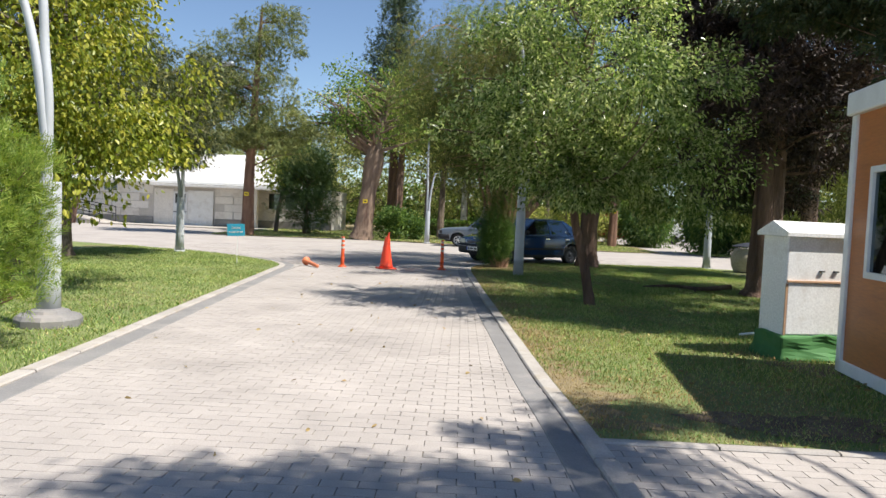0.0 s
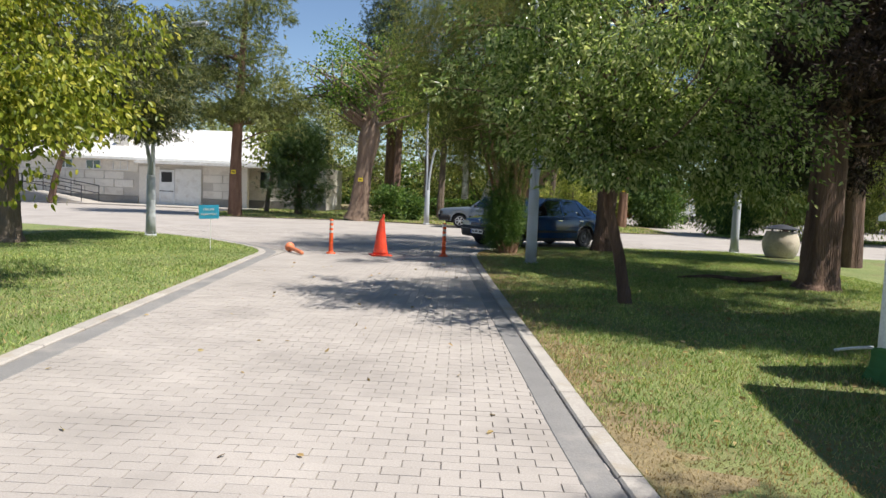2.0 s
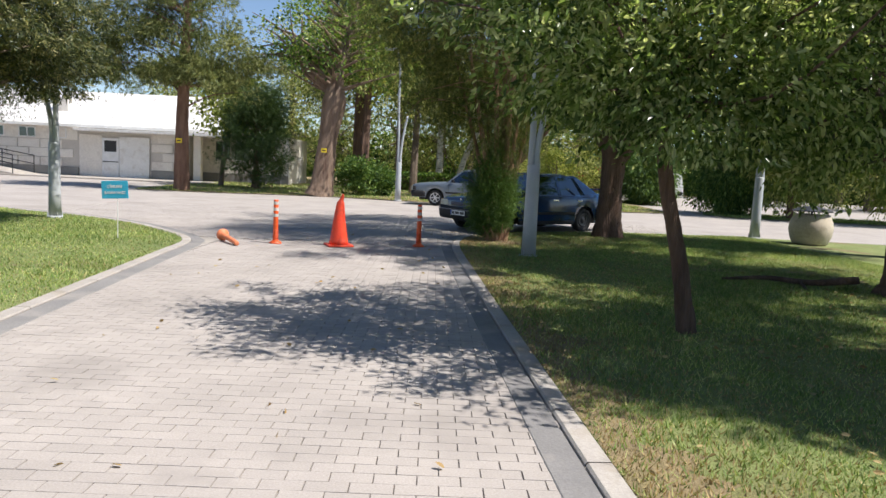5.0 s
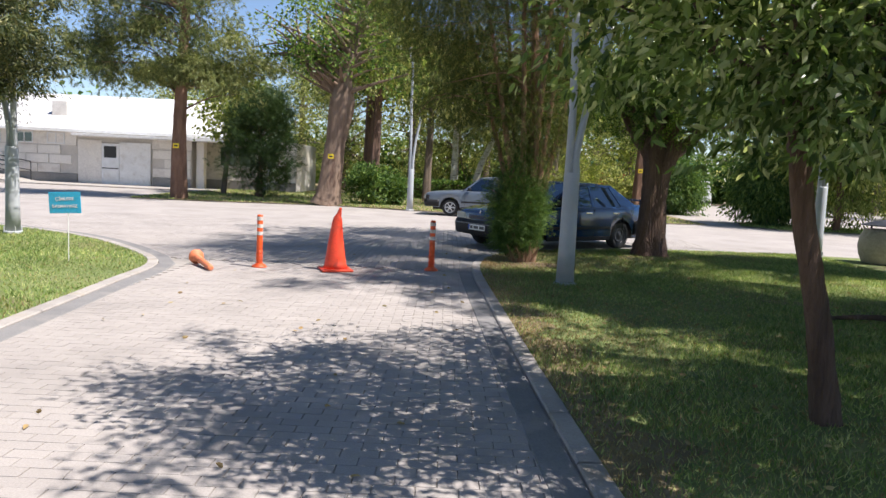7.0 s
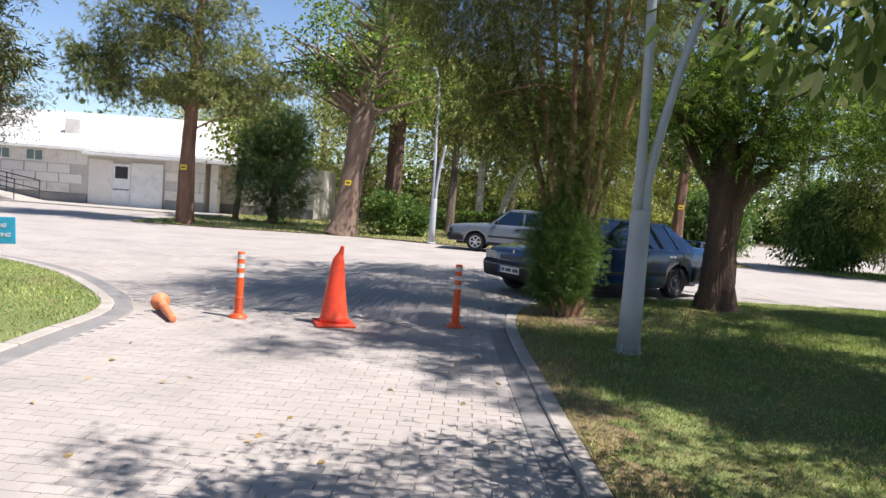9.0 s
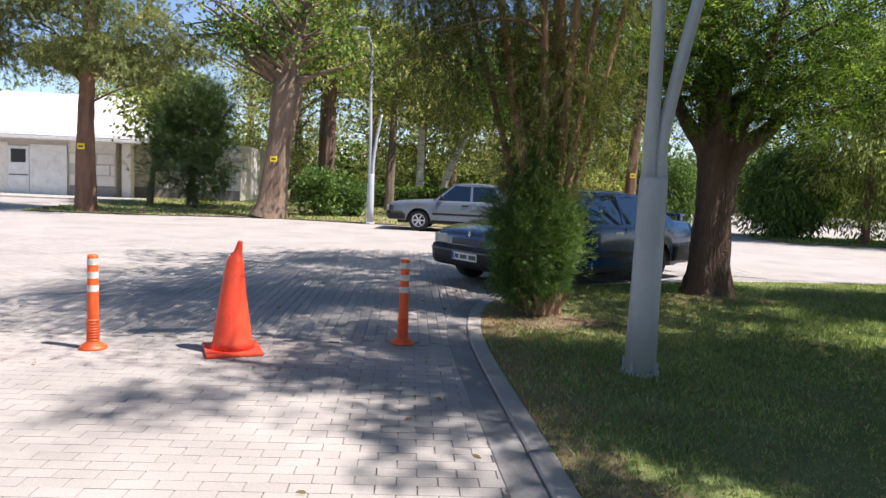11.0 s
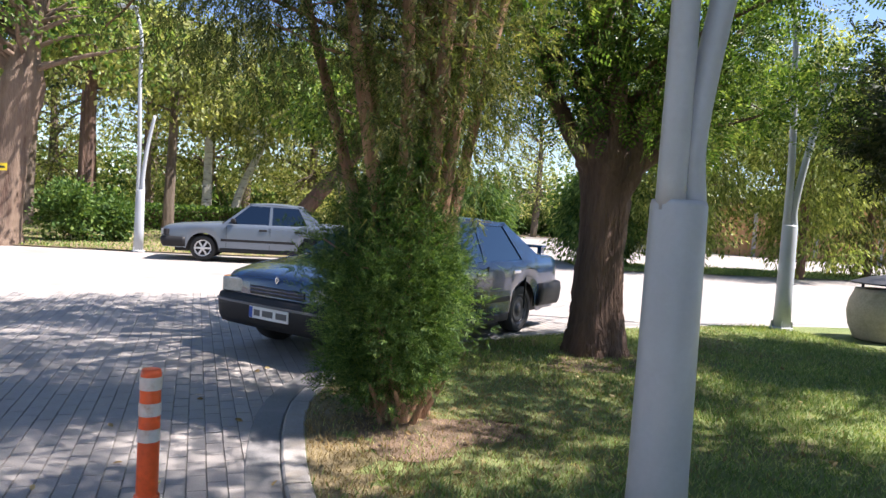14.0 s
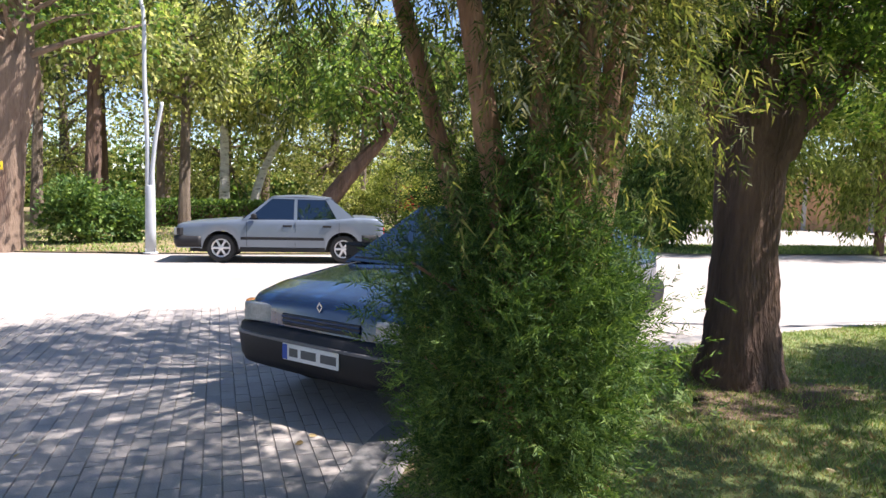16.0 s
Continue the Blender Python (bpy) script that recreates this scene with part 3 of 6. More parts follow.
# ---- trees ----
tree("elm_tree", "small leafy tree with a leaning slender trunk on the lawn", "tree",
     [(2.64, 13.67, 0), (2.50, 13.65, 0.7), (2.29, 13.6, 1.5), (2.18, 13.55, 2.4), (2.35, 13.5, 3.6), (2.5, 13.5, 4.8)], [0.095, 0.072, 0.063, 0.055, 0.04, 0.02],
     M_BARK_DARK, L_ELM, T_OVATE, [((2.8, 13.4, 3.5), (2.4, 2.0, 2.0), 1.0), ((1.4, 13.2, 3.9), (1.3, 1.4, 1.3), 0.32), ((3.7, 13.2, 2.3), (1.4, 1.3, 1.1), 0.4), ((2.2, 12.8, 2.15), (1.3, 0.8, 0.75), 0.34), ((3.6, 13.4, 1.6), (0.9, 0.8, 0.5), 0.08), ((1.0, 13.0, 2.5), (0.8, 1.0, 1.0), 0.26), ((2.6, 12.2, 3.1), (1.6, 0.9, 0.9), 0.25), ((2.7, 11.5, 3.4), (1.2, 0.8, 0.7), 0.2), ((2.2, 13.4, 5.0), (1.8, 1.6, 0.8), 0.3)],
     290, 165, 0.17, 0.072, 11, 0.45, droop=0.35, limb=0.022, limbs=80, z_from=1.5, low_limb=0.9, keep=lambda x, y, z: z > 1.55 - 0.35 * (x > 3.0) * (y > 12.6))
stems = []
srng = np.random.default_rng(31)
for bx, by, tx, ty, tz, r in ((1.42, 21.35, 0.75, 21.2, 4.0, 0.075), (1.5, 21.3, 1.25, 21.2, 5.0, 0.07), (1.6, 21.35, 1.78, 21.2, 5.2, 0.075), (1.68, 21.4, 2.05, 21.3, 4.6, 0.065), (1.72, 21.5, 2.5, 21.7, 4.2, 0.06), (1.45, 21.6, 1.0, 22.0, 5.0, 0.06), (1.38, 21.5, 0.3, 21.7, 4.4, 0.055)):
    ln = bend([(bx, by, 0), (bx + (tx - bx) * 0.15, by, 1.2), (bx + (tx - bx) * 0.45, (by + ty) / 2, tz * 0.55), (tx, ty, tz)], 8)
    stems.append(tube_arrays(ln, np.linspace(r, r * 0.4, len(ln)), 10, 0.15, srng))
tree("juniper_tree", "tall many-stemmed juniper with drooping olive foliage beside the kerb", "tree",
     [(1.55, 21.5, 0), (1.55, 21.5, 1.2), (1.6, 21.5, 2.6), (1.5, 21.6, 4.5), (1.3, 21.6, 6.8)], [0.10, 0.085, 0.075, 0.06, 0.02],
     M_BARK_JUNIPER, L_JUNIPER, T_PLUME, [((0.95, 21.5, 5.0), (2.2, 2.1, 2.1), 1.0), ((-0.4, 21.0, 4.4), (1.4, 1.4, 1.1), 0.42), ((2.1, 21.6, 4.3), (0.8, 0.9, 1.0), 0.2), ((1.5, 21.4, 2.35), (0.6, 0.45, 0.85), 0.22), ((1.1, 19.9, 5.4), (2.6, 1.6, 0.9), 0.6),
                                          ((0.7, 21.4, 3.0), (0.6, 0.6, 0.8), 0.14), ((0.2, 21.2, 3.2), (0.8, 0.8, 0.8), 0.16), ((1.95, 21.5, 2.8), (0.35, 0.4, 0.7), 0.07)],
     480, 76, 0.21, 0.15, 12, 1.0, droop=1.0, limb=0.02, limbs=120, z_from=1.4, flat=1.7, extra=stems, keep=lambda x, y, z: z > 1.35 + 0.75 * np.maximum(0, np.hypot(x - 1.5, y - 21.4) - 0.55))
stubs = []
for k in range(9):
    a = 6.283 * (k + 0.7 * srng.random()) / 9
    b_ = np.array((1.5 + 0.16 * math.cos(a), 21.36 + 0.16 * math.sin(a), 0.0))
    t_ = b_ + np.array((0.16 * math.cos(a), 0.16 * math.sin(a), 0.15 + 0.3 * srng.random()))
    stubs.append(tube_arrays(bend([b_, (b_ + t_) / 2 + srng.normal(size=3) * 0.02, t_], 4), np.linspace(0.026, 0.010, 9), 7, 0.2, srng))
tree("juniper_shrub", "dense green juniper foliage round the foot of the stems", "shrub",
     [(1.42, 21.38, 0), (1.4, 21.36, 0.6), (1.38, 21.38, 1.4)], [0.06, 0.045, 0.02],
     M_BARK_JUNIPER, L_THUJA, T_PLUME, [((1.45, 21.4, 0.85), (0.50, 0.46, 0.62), 1.0), ((1.45, 21.45, 1.55), (0.36, 0.33, 0.5), 0.22), ((1.45, 21.4, 0.4), (0.44, 0.42, 0.25), 0.2)],
     210, 88, 0.085, 0.105, 13, 1.0, droop=-0.1, outward=0.9, limb=0.012, limbs=60, z_from=0.2, flat=1.5, main=4, extra=stubs, ragged=0.45, keep=lambda x, y, z: z > 0.2 + 0.1 * np.sin(9 * x + 5 * y))
rlimbs = []
for a, b, c, r in (((4.5, 23.4, 2.0), (5.1, 23.3, 2.5), (6.0, 23.3, 3.9), 0.17), ((4.2, 23.4, 2.0), (3.75, 23.5, 2.6), (2.9, 23.6, 4.3), 0.15), ((4.4, 23.3, 2.05), (4.6, 23.0, 3.0), (4.9, 22.6, 4.8), 0.13), ((4.3, 23.5, 2.0), (4.5, 23.9, 3.0), (5.0, 24.6, 4.9), 0.13), ((4.25, 23.25, 2.05), (4.15, 23.0, 3.0), (4.05, 22.8, 4.6), 0.12)):
    ln = bend([a, b, c], 8)
    rlimbs.append(tube_arrays(ln, np.linspace(r, 0.03, len(ln)), 10, 0.12, srng))
tree("robinia_tree", "stout dark-trunked robinia with fresh green leaflets", "tree",
     [(4.30, 23.38, 0), (4.30, 23.38, 0.5), (4.31, 23.4, 1.2), (4.34, 23.42, 1.75), (4.36, 23.42, 2.15), (4.25, 23.5, 2.8), (4.1, 23.6, 4.2), (4.0, 23.7, 6.0)], [0.37, 0.275, 0.245, 0.27, 0.38, 0.20, 0.11, 0.03],
     # The last four lobes are added overhead to shade lawn and paving.
     M_BARK_DARK, L_ROBINIA, T_PINNATE, [((4.6, 23.8, 4.8), (3.0, 3.0, 2.0), 1.0), ((5.7, 23.1, 3.1), (1.2, 1.1, 0.75), 0.42), ((3.2, 23.3, 3.2), (1.2, 1.1, 0.9), 0.45), ((4.4, 22.8, 3.5), (1.5, 1.0, 0.8), 0.42), ((4.3, 22.7, 2.55), (0.7, 0.4, 0.3), 0.07), ((5.2, 20.9, 5.3), (1.9, 1.3, 0.7), 0.25), ((2.4, 25.2, 5.9), (2.2, 1.5, 0.9), 0.7), ((2.0, 23.4, 6.7), (2.5, 1.9, 0.7), 0.85), ((2.3, 21.7, 6.5), (1.8, 1.3, 0.5), 0.42)],
     390, 30, 0.27, 0.23, 14, 1.0, droop=0.12, limb=0.045, limbs=90, z_from=2.6, extra=rlimbs, main=4, keep=lambda x, y, z: z > 2.15)
tree("dead_conifer", "large dark conifer with dead brown lower branches", "tree",
     [(6.6, 16.4, 0), (6.62, 16.4, 0.4), (6.65, 16.42, 2.5), (6.7, 16.45, 6), (6.7, 16.5, 14)], [0.42, 0.31, 0.27, 0.2, 0.06],
     # The flat last lobe is an unseen addition that shades the drive.
     M_BARK_DARK, L_DEAD, T_SPRUCE, [((6.9, 16.6, 3.6), (2.6, 2.6, 1.7), 1.0), ((6.9, 16.8, 6.0), (2.6, 2.6, 2.2), 0.8), ((6.7, 16.4, 10.0), (1.3, 1.6, 2.6), 0.22), ((5.6, 17.8, 5.4), (1.6, 1.5, 1.6), 0.4), ((3.3, 18.6, 6.6), (1.8, 1.1, 0.35), 0.13)],
     320, 66, 0.25, 0.28, 15, 0.9, droop=0.6, limb=0.05, limbs=90, z_from=1.4)
low = thing("fallen_branch", "crooked dead branch lying beside the conifer's foot", "branch")
ln = bend([(6.15, 16.75, 0.16), (5.6, 16.95, 0.07), (5.0, 17.05, 0.10), (4.4, 17.1, 0.05)], 6)
obj("stem", tube_mesh("stem", ln, np.linspace(0.055, 0.02, len(ln)), 8), M_BARK_DARK, low, "", True)
obj("fork", tube_mesh("fork", bend([(5.45, 16.98, 0.09), (5.4, 16.8, 0.06), (5.36, 16.6, 0.02)], 4), np.linspace(0.03, 0.012, 9), 7), M_BARK_DARK, low, "", True)
tree("spruce_tree", "dark spruce with sweeping branches over the lawn", "tree",
     [(10.0, 21.6, 0), (10.0, 21.6, 3), (10.0, 21.6, 11)], [0.26, 0.2, 0.04],
     # The thin lobe at (6.2, 20.3) is added, unseen, to shade the lawn.
     M_BARK_DARK, L_SPRUCE, T_SPRUCE, [((8.5, 22.2, 2.9), (1.6, 1.3, 1.0), 1.0), ((9.8, 21.4, 5.0), (2.2, 2.2, 1.6), 0.4), ((6.2, 20.3, 4.9), (1.6, 1.2, 0.4), 0.27), ((10.0, 21.6, 8.0), (1.2, 1.2, 1.6), 0.12)],
     190, 75, 0.26, 0.22, 16, 0.9, droop=0.5, limb=0.04, limbs=100, z_from=1.6, flat=0.35)
# Added tree, mostly out of view; its lobes are placed to shade the lawn.
tree("spruce_tree", "dark spruce added out of view to shade the lawn", "tree",
     [(9.2, 11.0, 0), (9.2, 11.0, 2.5), (9.2, 11.1, 8.4)], [0.28, 0.2, 0.04],
     M_BARK_DARK, L_SPRUCE, T_SPRUCE, [((7.9, 11.2, 3.9), (2.2, 1.9, 1.0), 1.0), ((8.8, 11.1, 5.2), (1.0, 1.0, 0.8), 0.2), ((6.9, 11.0, 6.0), (1.8, 1.1, 0.6), 0.75), ((6.4, 13.1, 5.0), (1.6, 1.3, 0.5), 0.35)],
     240, 72, 0.26, 0.26, 26, 0.9, droop=0.5, limb=0.04, limbs=90, z_from=1.8, flat=0.4, keep=lambda x, y, z: z > 2.3)
tree("yellow_leaved_tree", "broad tree with yellow-green leaves overhanging the lawn", "tree",
     [(-6.9, 13.2, 0), (-6.85, 13.2, 0.5), (-6.7, 13.2, 1.6), (-6.5, 13.1, 3.0), (-6.3, 13.0, 5.0)], [0.26, 0.2, 0.17, 0.12, 0.04],
     M_BARK_GREY, L_YELLOW, T_OVATE, [((-6.3, 13.0, 3.9), (2.4, 2.4, 2.3), 1.0), ((-5.5, 12.6, 2.3), (1.6, 1.6, 0.9), 0.4), ((-6.3, 12.9, 5.8), (1.8, 1.8, 1.3), 0.35)],
     260, 120, 0.24, 0.09, 17, 0.6, droop=0.7, limb=0.04, limbs=80, z_from=1.2)
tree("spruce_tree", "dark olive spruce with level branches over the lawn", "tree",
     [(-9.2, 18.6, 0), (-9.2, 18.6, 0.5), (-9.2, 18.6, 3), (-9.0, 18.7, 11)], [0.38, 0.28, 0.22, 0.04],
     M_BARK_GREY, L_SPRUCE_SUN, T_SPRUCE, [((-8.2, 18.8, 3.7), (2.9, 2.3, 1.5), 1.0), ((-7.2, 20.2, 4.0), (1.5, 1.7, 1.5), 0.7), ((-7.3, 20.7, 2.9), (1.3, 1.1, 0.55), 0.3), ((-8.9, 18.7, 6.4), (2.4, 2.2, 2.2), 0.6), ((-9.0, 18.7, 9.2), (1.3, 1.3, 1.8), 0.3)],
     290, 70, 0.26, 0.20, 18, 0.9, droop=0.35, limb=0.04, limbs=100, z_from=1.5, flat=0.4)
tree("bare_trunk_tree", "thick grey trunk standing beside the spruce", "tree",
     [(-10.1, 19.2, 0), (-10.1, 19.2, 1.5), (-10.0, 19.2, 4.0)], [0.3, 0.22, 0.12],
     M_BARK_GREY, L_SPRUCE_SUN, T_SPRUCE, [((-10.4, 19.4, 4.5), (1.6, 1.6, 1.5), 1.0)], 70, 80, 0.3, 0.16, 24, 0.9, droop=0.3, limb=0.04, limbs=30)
tree("pine_tree", "tall pine with olive needles and a bare reddish trunk", "tree",
     [(-10.0, 36.0, 0), (-10.0, 36.0, 2.5), (-9.9, 36.0, 5), (-9.6, 36.0, 11)], [0.30, 0.24, 0.2, 0.05],
     M_BARK_RED, L_PINE, T_TUFT, [((-10.4, 36.0, 6.6), (3.0, 2.6, 1.5), 1.0), ((-12.6, 35.6, 5.2), (1.9, 1.9, 1.0), 0.5), ((-8.3, 35.8, 5.0), (1.9, 1.9, 0.9), 0.45), ((-9.2, 36, 9.4), (1.5, 1.5, 1.9), 0.45), ((-11.6, 36, 8.4), (1.3, 1.3, 1.2), 0.3), ((-10.0, 35.8, 4.7), (1.5, 1.4, 0.5), 0.3)],
     210, 80, 0.34, 0.27, 19, 0.9, droop=0.35, limb=0.045, limbs=50, z_from=3.2, flat=0.6)
bare = []
brng = np.random.default_rng(41)
for k in range(16):
    e = np.array((-7.6 + 2.2 * brng.random(), 36.3 + brng.random(), 5.4 + 2.2 * brng.random()))
    m_ = np.array((-5.2, 36.7, 4.9 + 0.9 * brng.random()))
    ln = bend([(-4.1, 36.85, 3.9 + 0.5 * brng.random()), m_, (m_ + e) / 2 + brng.normal(size=3) * 0.15 + np.array((0, 0, 0.25)), e], 5)
    bare.append(tube_arrays(ln, np.linspace(0.09, 0.015, len(ln)), 6, 0.1, brng))
tree("old_juniper_tree", "old leaning pollard with stripped pale bark and sparse green crown", "tree",
     [(-4.55, 36.9, 0), (-4.45, 36.9, 0.6), (-4.25, 36.9, 2.5), (-4.05, 36.9, 4.0), (-3.9, 36.9, 5.2), (-3.2, 36.9, 8)], [0.62, 0.46, 0.37, 0.48, 0.23, 0.05],
     M_BARK_PALE, L_ROBINIA, T_DIAMOND, [((-4.4, 36.9, 7.0), (2.6, 2.4, 2.0), 1.0), ((-5.6, 36.5, 5.6), (1.4, 1.2, 0.7), 0.4), ((-2.6, 37, 6.0), (1.8, 1.6, 1.6), 0.5)],
     130, 46, 0.32, 0.15, 20, 0.6, droop=0.1, limb=0.09, limbs=60, z_from=3.6, extra=bare)
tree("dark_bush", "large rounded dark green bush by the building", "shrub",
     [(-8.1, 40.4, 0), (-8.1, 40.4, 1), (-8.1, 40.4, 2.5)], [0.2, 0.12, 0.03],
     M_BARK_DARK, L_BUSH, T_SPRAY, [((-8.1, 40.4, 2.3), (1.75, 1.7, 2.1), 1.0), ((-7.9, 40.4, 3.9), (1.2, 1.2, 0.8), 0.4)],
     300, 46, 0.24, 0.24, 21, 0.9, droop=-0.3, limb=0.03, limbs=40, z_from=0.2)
tree("cedar_tree", "tall blue-green cedar rising behind the other trees", "tree",
     [(-4.6, 52, 0), (-4.6, 52, 8), (-4.6, 52, 18)], [0.4, 0.25, 0.04],
     M_BARK_DARK, L_CEDAR, T_TUFT, [((-4.6, 52, 8), (4.2, 4, 2.5), 1.0), ((-4.6, 52, 12), (2.0, 2.0, 2.2), 0.6), ((-4.6, 52, 15.6), (0.75, 0.75, 2.2), 0.3)],
     330, 26, 0.5, 0.42, 22, 1.0, droop=0.2, limb=0.07, limbs=90, z_from=3, flat=0.3)
tree("juniper_hedge_bush", "feathery bright green juniper at the drive's edge", "shrub",
     [(-3.95, 8.2, 0), (-3.95, 8.2, 1.5), (-3.95, 8.2, 2.6)], [0.09, 0.06, 0.02],
     M_BARK_RED, L_HEDGE, T_SPRAY, [((-3.95, 8.2, 1.25), (0.62, 0.62, 1.25), 1.0)],
     120, 70, 0.12, 0.15, 23, 0.8, droop=-0.6, limb=0.02, limbs=30, z_from=0.2)

WOODS = [(-16, 58, 8, 3.8, L_WOOD), (-11, 62, 11, 4.4, L_WOOD), (-7, 57, 10, 4.0, L_WOOD), (-2.5, 60, 12, 4.6, L_WOOD), (3, 63, 13, 4.8, L_WOOD), (7.5, 58, 12, 4.4, L_WOOD),
         (12, 66, 13, 5.0, L_WOOD), (17.5, 76, 12, 5.0, L_WILLOW), (24, 64, 12, 5.0, L_WOOD), (31, 60, 12, 5.0, L_WILLOW), (38, 52, 12, 5.0, L_WOOD), (-22, 66, 9, 4.6, L_PINE), (45, 44, 11, 5, L_WOOD), (50, 33, 11, 5, L_WOOD),
         (0.5, 54, 10, 3.4, L_WOOD), (5.5, 53, 10, 3.6, L_WOOD), (10.8, 51, 9, 3.0, L_WILLOW), (27, 50, 10, 4.0, L_WOOD)]
for i, (x, y, h, r, lm) in enumerate(WOODS):
    tree("woodland_tree", "leafy park tree in the wood behind the square", "tree", [(x, y, 0), (x + 0.2, y, h * 0.4), (x, y, h * 0.9)], [0.26, 0.2, 0.05],
         M_BARK_GREY, lm, T_DIAMOND, [((x, y, h * 0.62), (r, r, h * 0.42), 1.0), ((x, y, h * 0.25), (r * 0.9, r * 0.9, h * 0.22), 0.35)],
         130, 72, 0.48, 0.165, 40 + i, 0.62, droop=0.35, limb=0.08, limbs=40, z_from=h * 0.25, group="woodland trees")
for i, (x, y, h, r, lm) in enumerate([(14.8, 35.6, 8.0, 2.3, L_WILLOW), (18.6, 34.2, 8.5, 2.4, L_WILLOW), (13.0, 37.4, 3.4, 1.3, L_THUJA), (11.4, 44.5, 3.0, 1.4, L_THUJA), (22.5, 35.0, 8, 2.4, L_JUNIPER)]):
    tree("drooping_juniper", "bushy yellow-green juniper on the grass island", "tree", [(x, y, 0), (x, y, h * 0.5), (x, y, h)], [0.14, 0.1, 0.02],
         M_BARK_RED, lm, T_DIAMOND, [((x, y, h * 0.5), (r, r, h * 0.48), 1.0)], 200, 105, 0.36, 0.19, 70 + i, 0.3, droop=0.75, limb=0.03, limbs=30, z_from=0.3, group="island junipers")

tree("spruce_tree", "tall spruce beside the kiosk shading the drive", "tree",
     [(5.9, 3.6, 0), (5.9, 3.6, 4), (5.9, 3.6, 8.5)], [0.3, 0.22, 0.04],
     M_BARK_DARK, L_SPRUCE, T_SPRUCE, [((4.9, 3.85, 7.2), (2.1, 0.6, 0.9), 1.0), ((5.5, 5.75, 6.5), (0.9, 0.16, 0.3), 0.13), ((5.2, 4.95, 7.0), (1.2, 0.22, 0.4), 0.16)],
     70, 80, 0.17, 0.19, 25, 0.9, droop=0.3, limb=0.04, limbs=50, z_from=4, flat=0.4)

# dense undergrowth closing the far side of the park
ur = np.random.default_rng(81)
n = 30000
ux = ur.uniform(-30, 62, n)
up = np.stack([ux, 76 - 0.012 * (ux - 5) ** 2 + ur.uniform(-1.5, 1.5, n), np.abs(ur.normal(size=n)) * 2.2 + 0.1], 1)
v, f = leaves(T_DIAMOND, up, ur.normal(size=(n, 3)), np.full(n, 0.55), np.full(n, 0.42), ur)
tagged(obj("far_undergrowth", mesh_np("far_undergrowth", v, f), L_THUJA), "dense green undergrowth behind the park trees", "undergrowth", kind="stuff")

# ---- vehicles ----
def glass_material(name, tint, rough=0.02, ior=2.1):
    m, nt, p, out = nodes_of(name)
    t = nt.nodes.new("ShaderNodeBsdfTransparent")
    t.inputs[0].default_value = rgb(tint)
    g = nt.nodes.new("ShaderNodeBsdfGlossy")
    g.inputs["Roughness"].default_value = rough
    # Blue of the reflected sky is put into the gloss colour.
    g.inputs["Color"].default_value = (0.72, 0.88, 1.0, 1.0)
    fr = nt.nodes.new("ShaderNodeFresnel")
    fr.inputs[0].default_value = ior
    s = nt.nodes.new("ShaderNodeMixShader")
    nt.links.new(fr.outputs[0], s.inputs[0])
    nt.links.new(t.outputs[0], s.inputs[1])
    nt.links.new(g.outputs[0], s.inputs[2])
    nt.links.new(s.outputs[0], out.inputs[0])
    return m


M_GLASS = glass_material("car_glass", (0.05, 0.065, 0.075))
M_TINT = glass_material("tinted_car_glass", (0.03, 0.035, 0.045))
M_BLUE = surface("blue_car_paint", (0.005, 0.026, 0.082), (0.007, 0.033, 0.10), 0.2, 30, 1.0, 0.0, 0.05, coat=0.7, spec=0.4, dirt=(0.014, 0.04, 0.085), dirt_scale=3.0, grain=0.08)
M_SILVER = surface("silver_blue_car_paint", (0.15, 0.18, 0.22), (0.17, 0.205, 0.25), 0.36, 30, 1.0, 0.0, 0.5, coat=0.25, grain=0.02)
M_VANWHITE = plain("white_car_paint", (0.75, 0.75, 0.75), 0.3, coat=0.5)
M_LENS = surface("headlamp_lens", (0.28, 0.30, 0.30), (0.42, 0.43, 0.42), 0.18, 60, 8, 0.3, 0.3, coat=0.5)
M_AMBER = plain("amber_lens", (0.55, 0.22, 0.06), 0.25)
M_REDLENS = plain("red_lens", (0.4, 0.02, 0.02), 0.25)
M_CHROME = plain("bright_metal", (0.7, 0.7, 0.71), 0.18, 1.0)
M_ALLOY = plain("silver_alloy", (0.62, 0.62, 0.63), 0.35, 0.7)
M_STEELRIM = plain("dark_steel_rim", (0.05, 0.05, 0.055), 0.45, 0.3)
M_PLATE = plain("plate_white", (0.75, 0.75, 0.73), 0.4)
M_PLATEBLUE = plain("plate_blue", (0.02, 0.08, 0.4), 0.4)
M_PLATEINK = plain("plate_ink", (0.09, 0.09, 0.09), 0.5)
M_GLINT = plain("glint_grey", (0.13, 0.13, 0.14), 0.4)
M_INK = plain("black_ink", (0.02, 0.02, 0.02), 0.5)


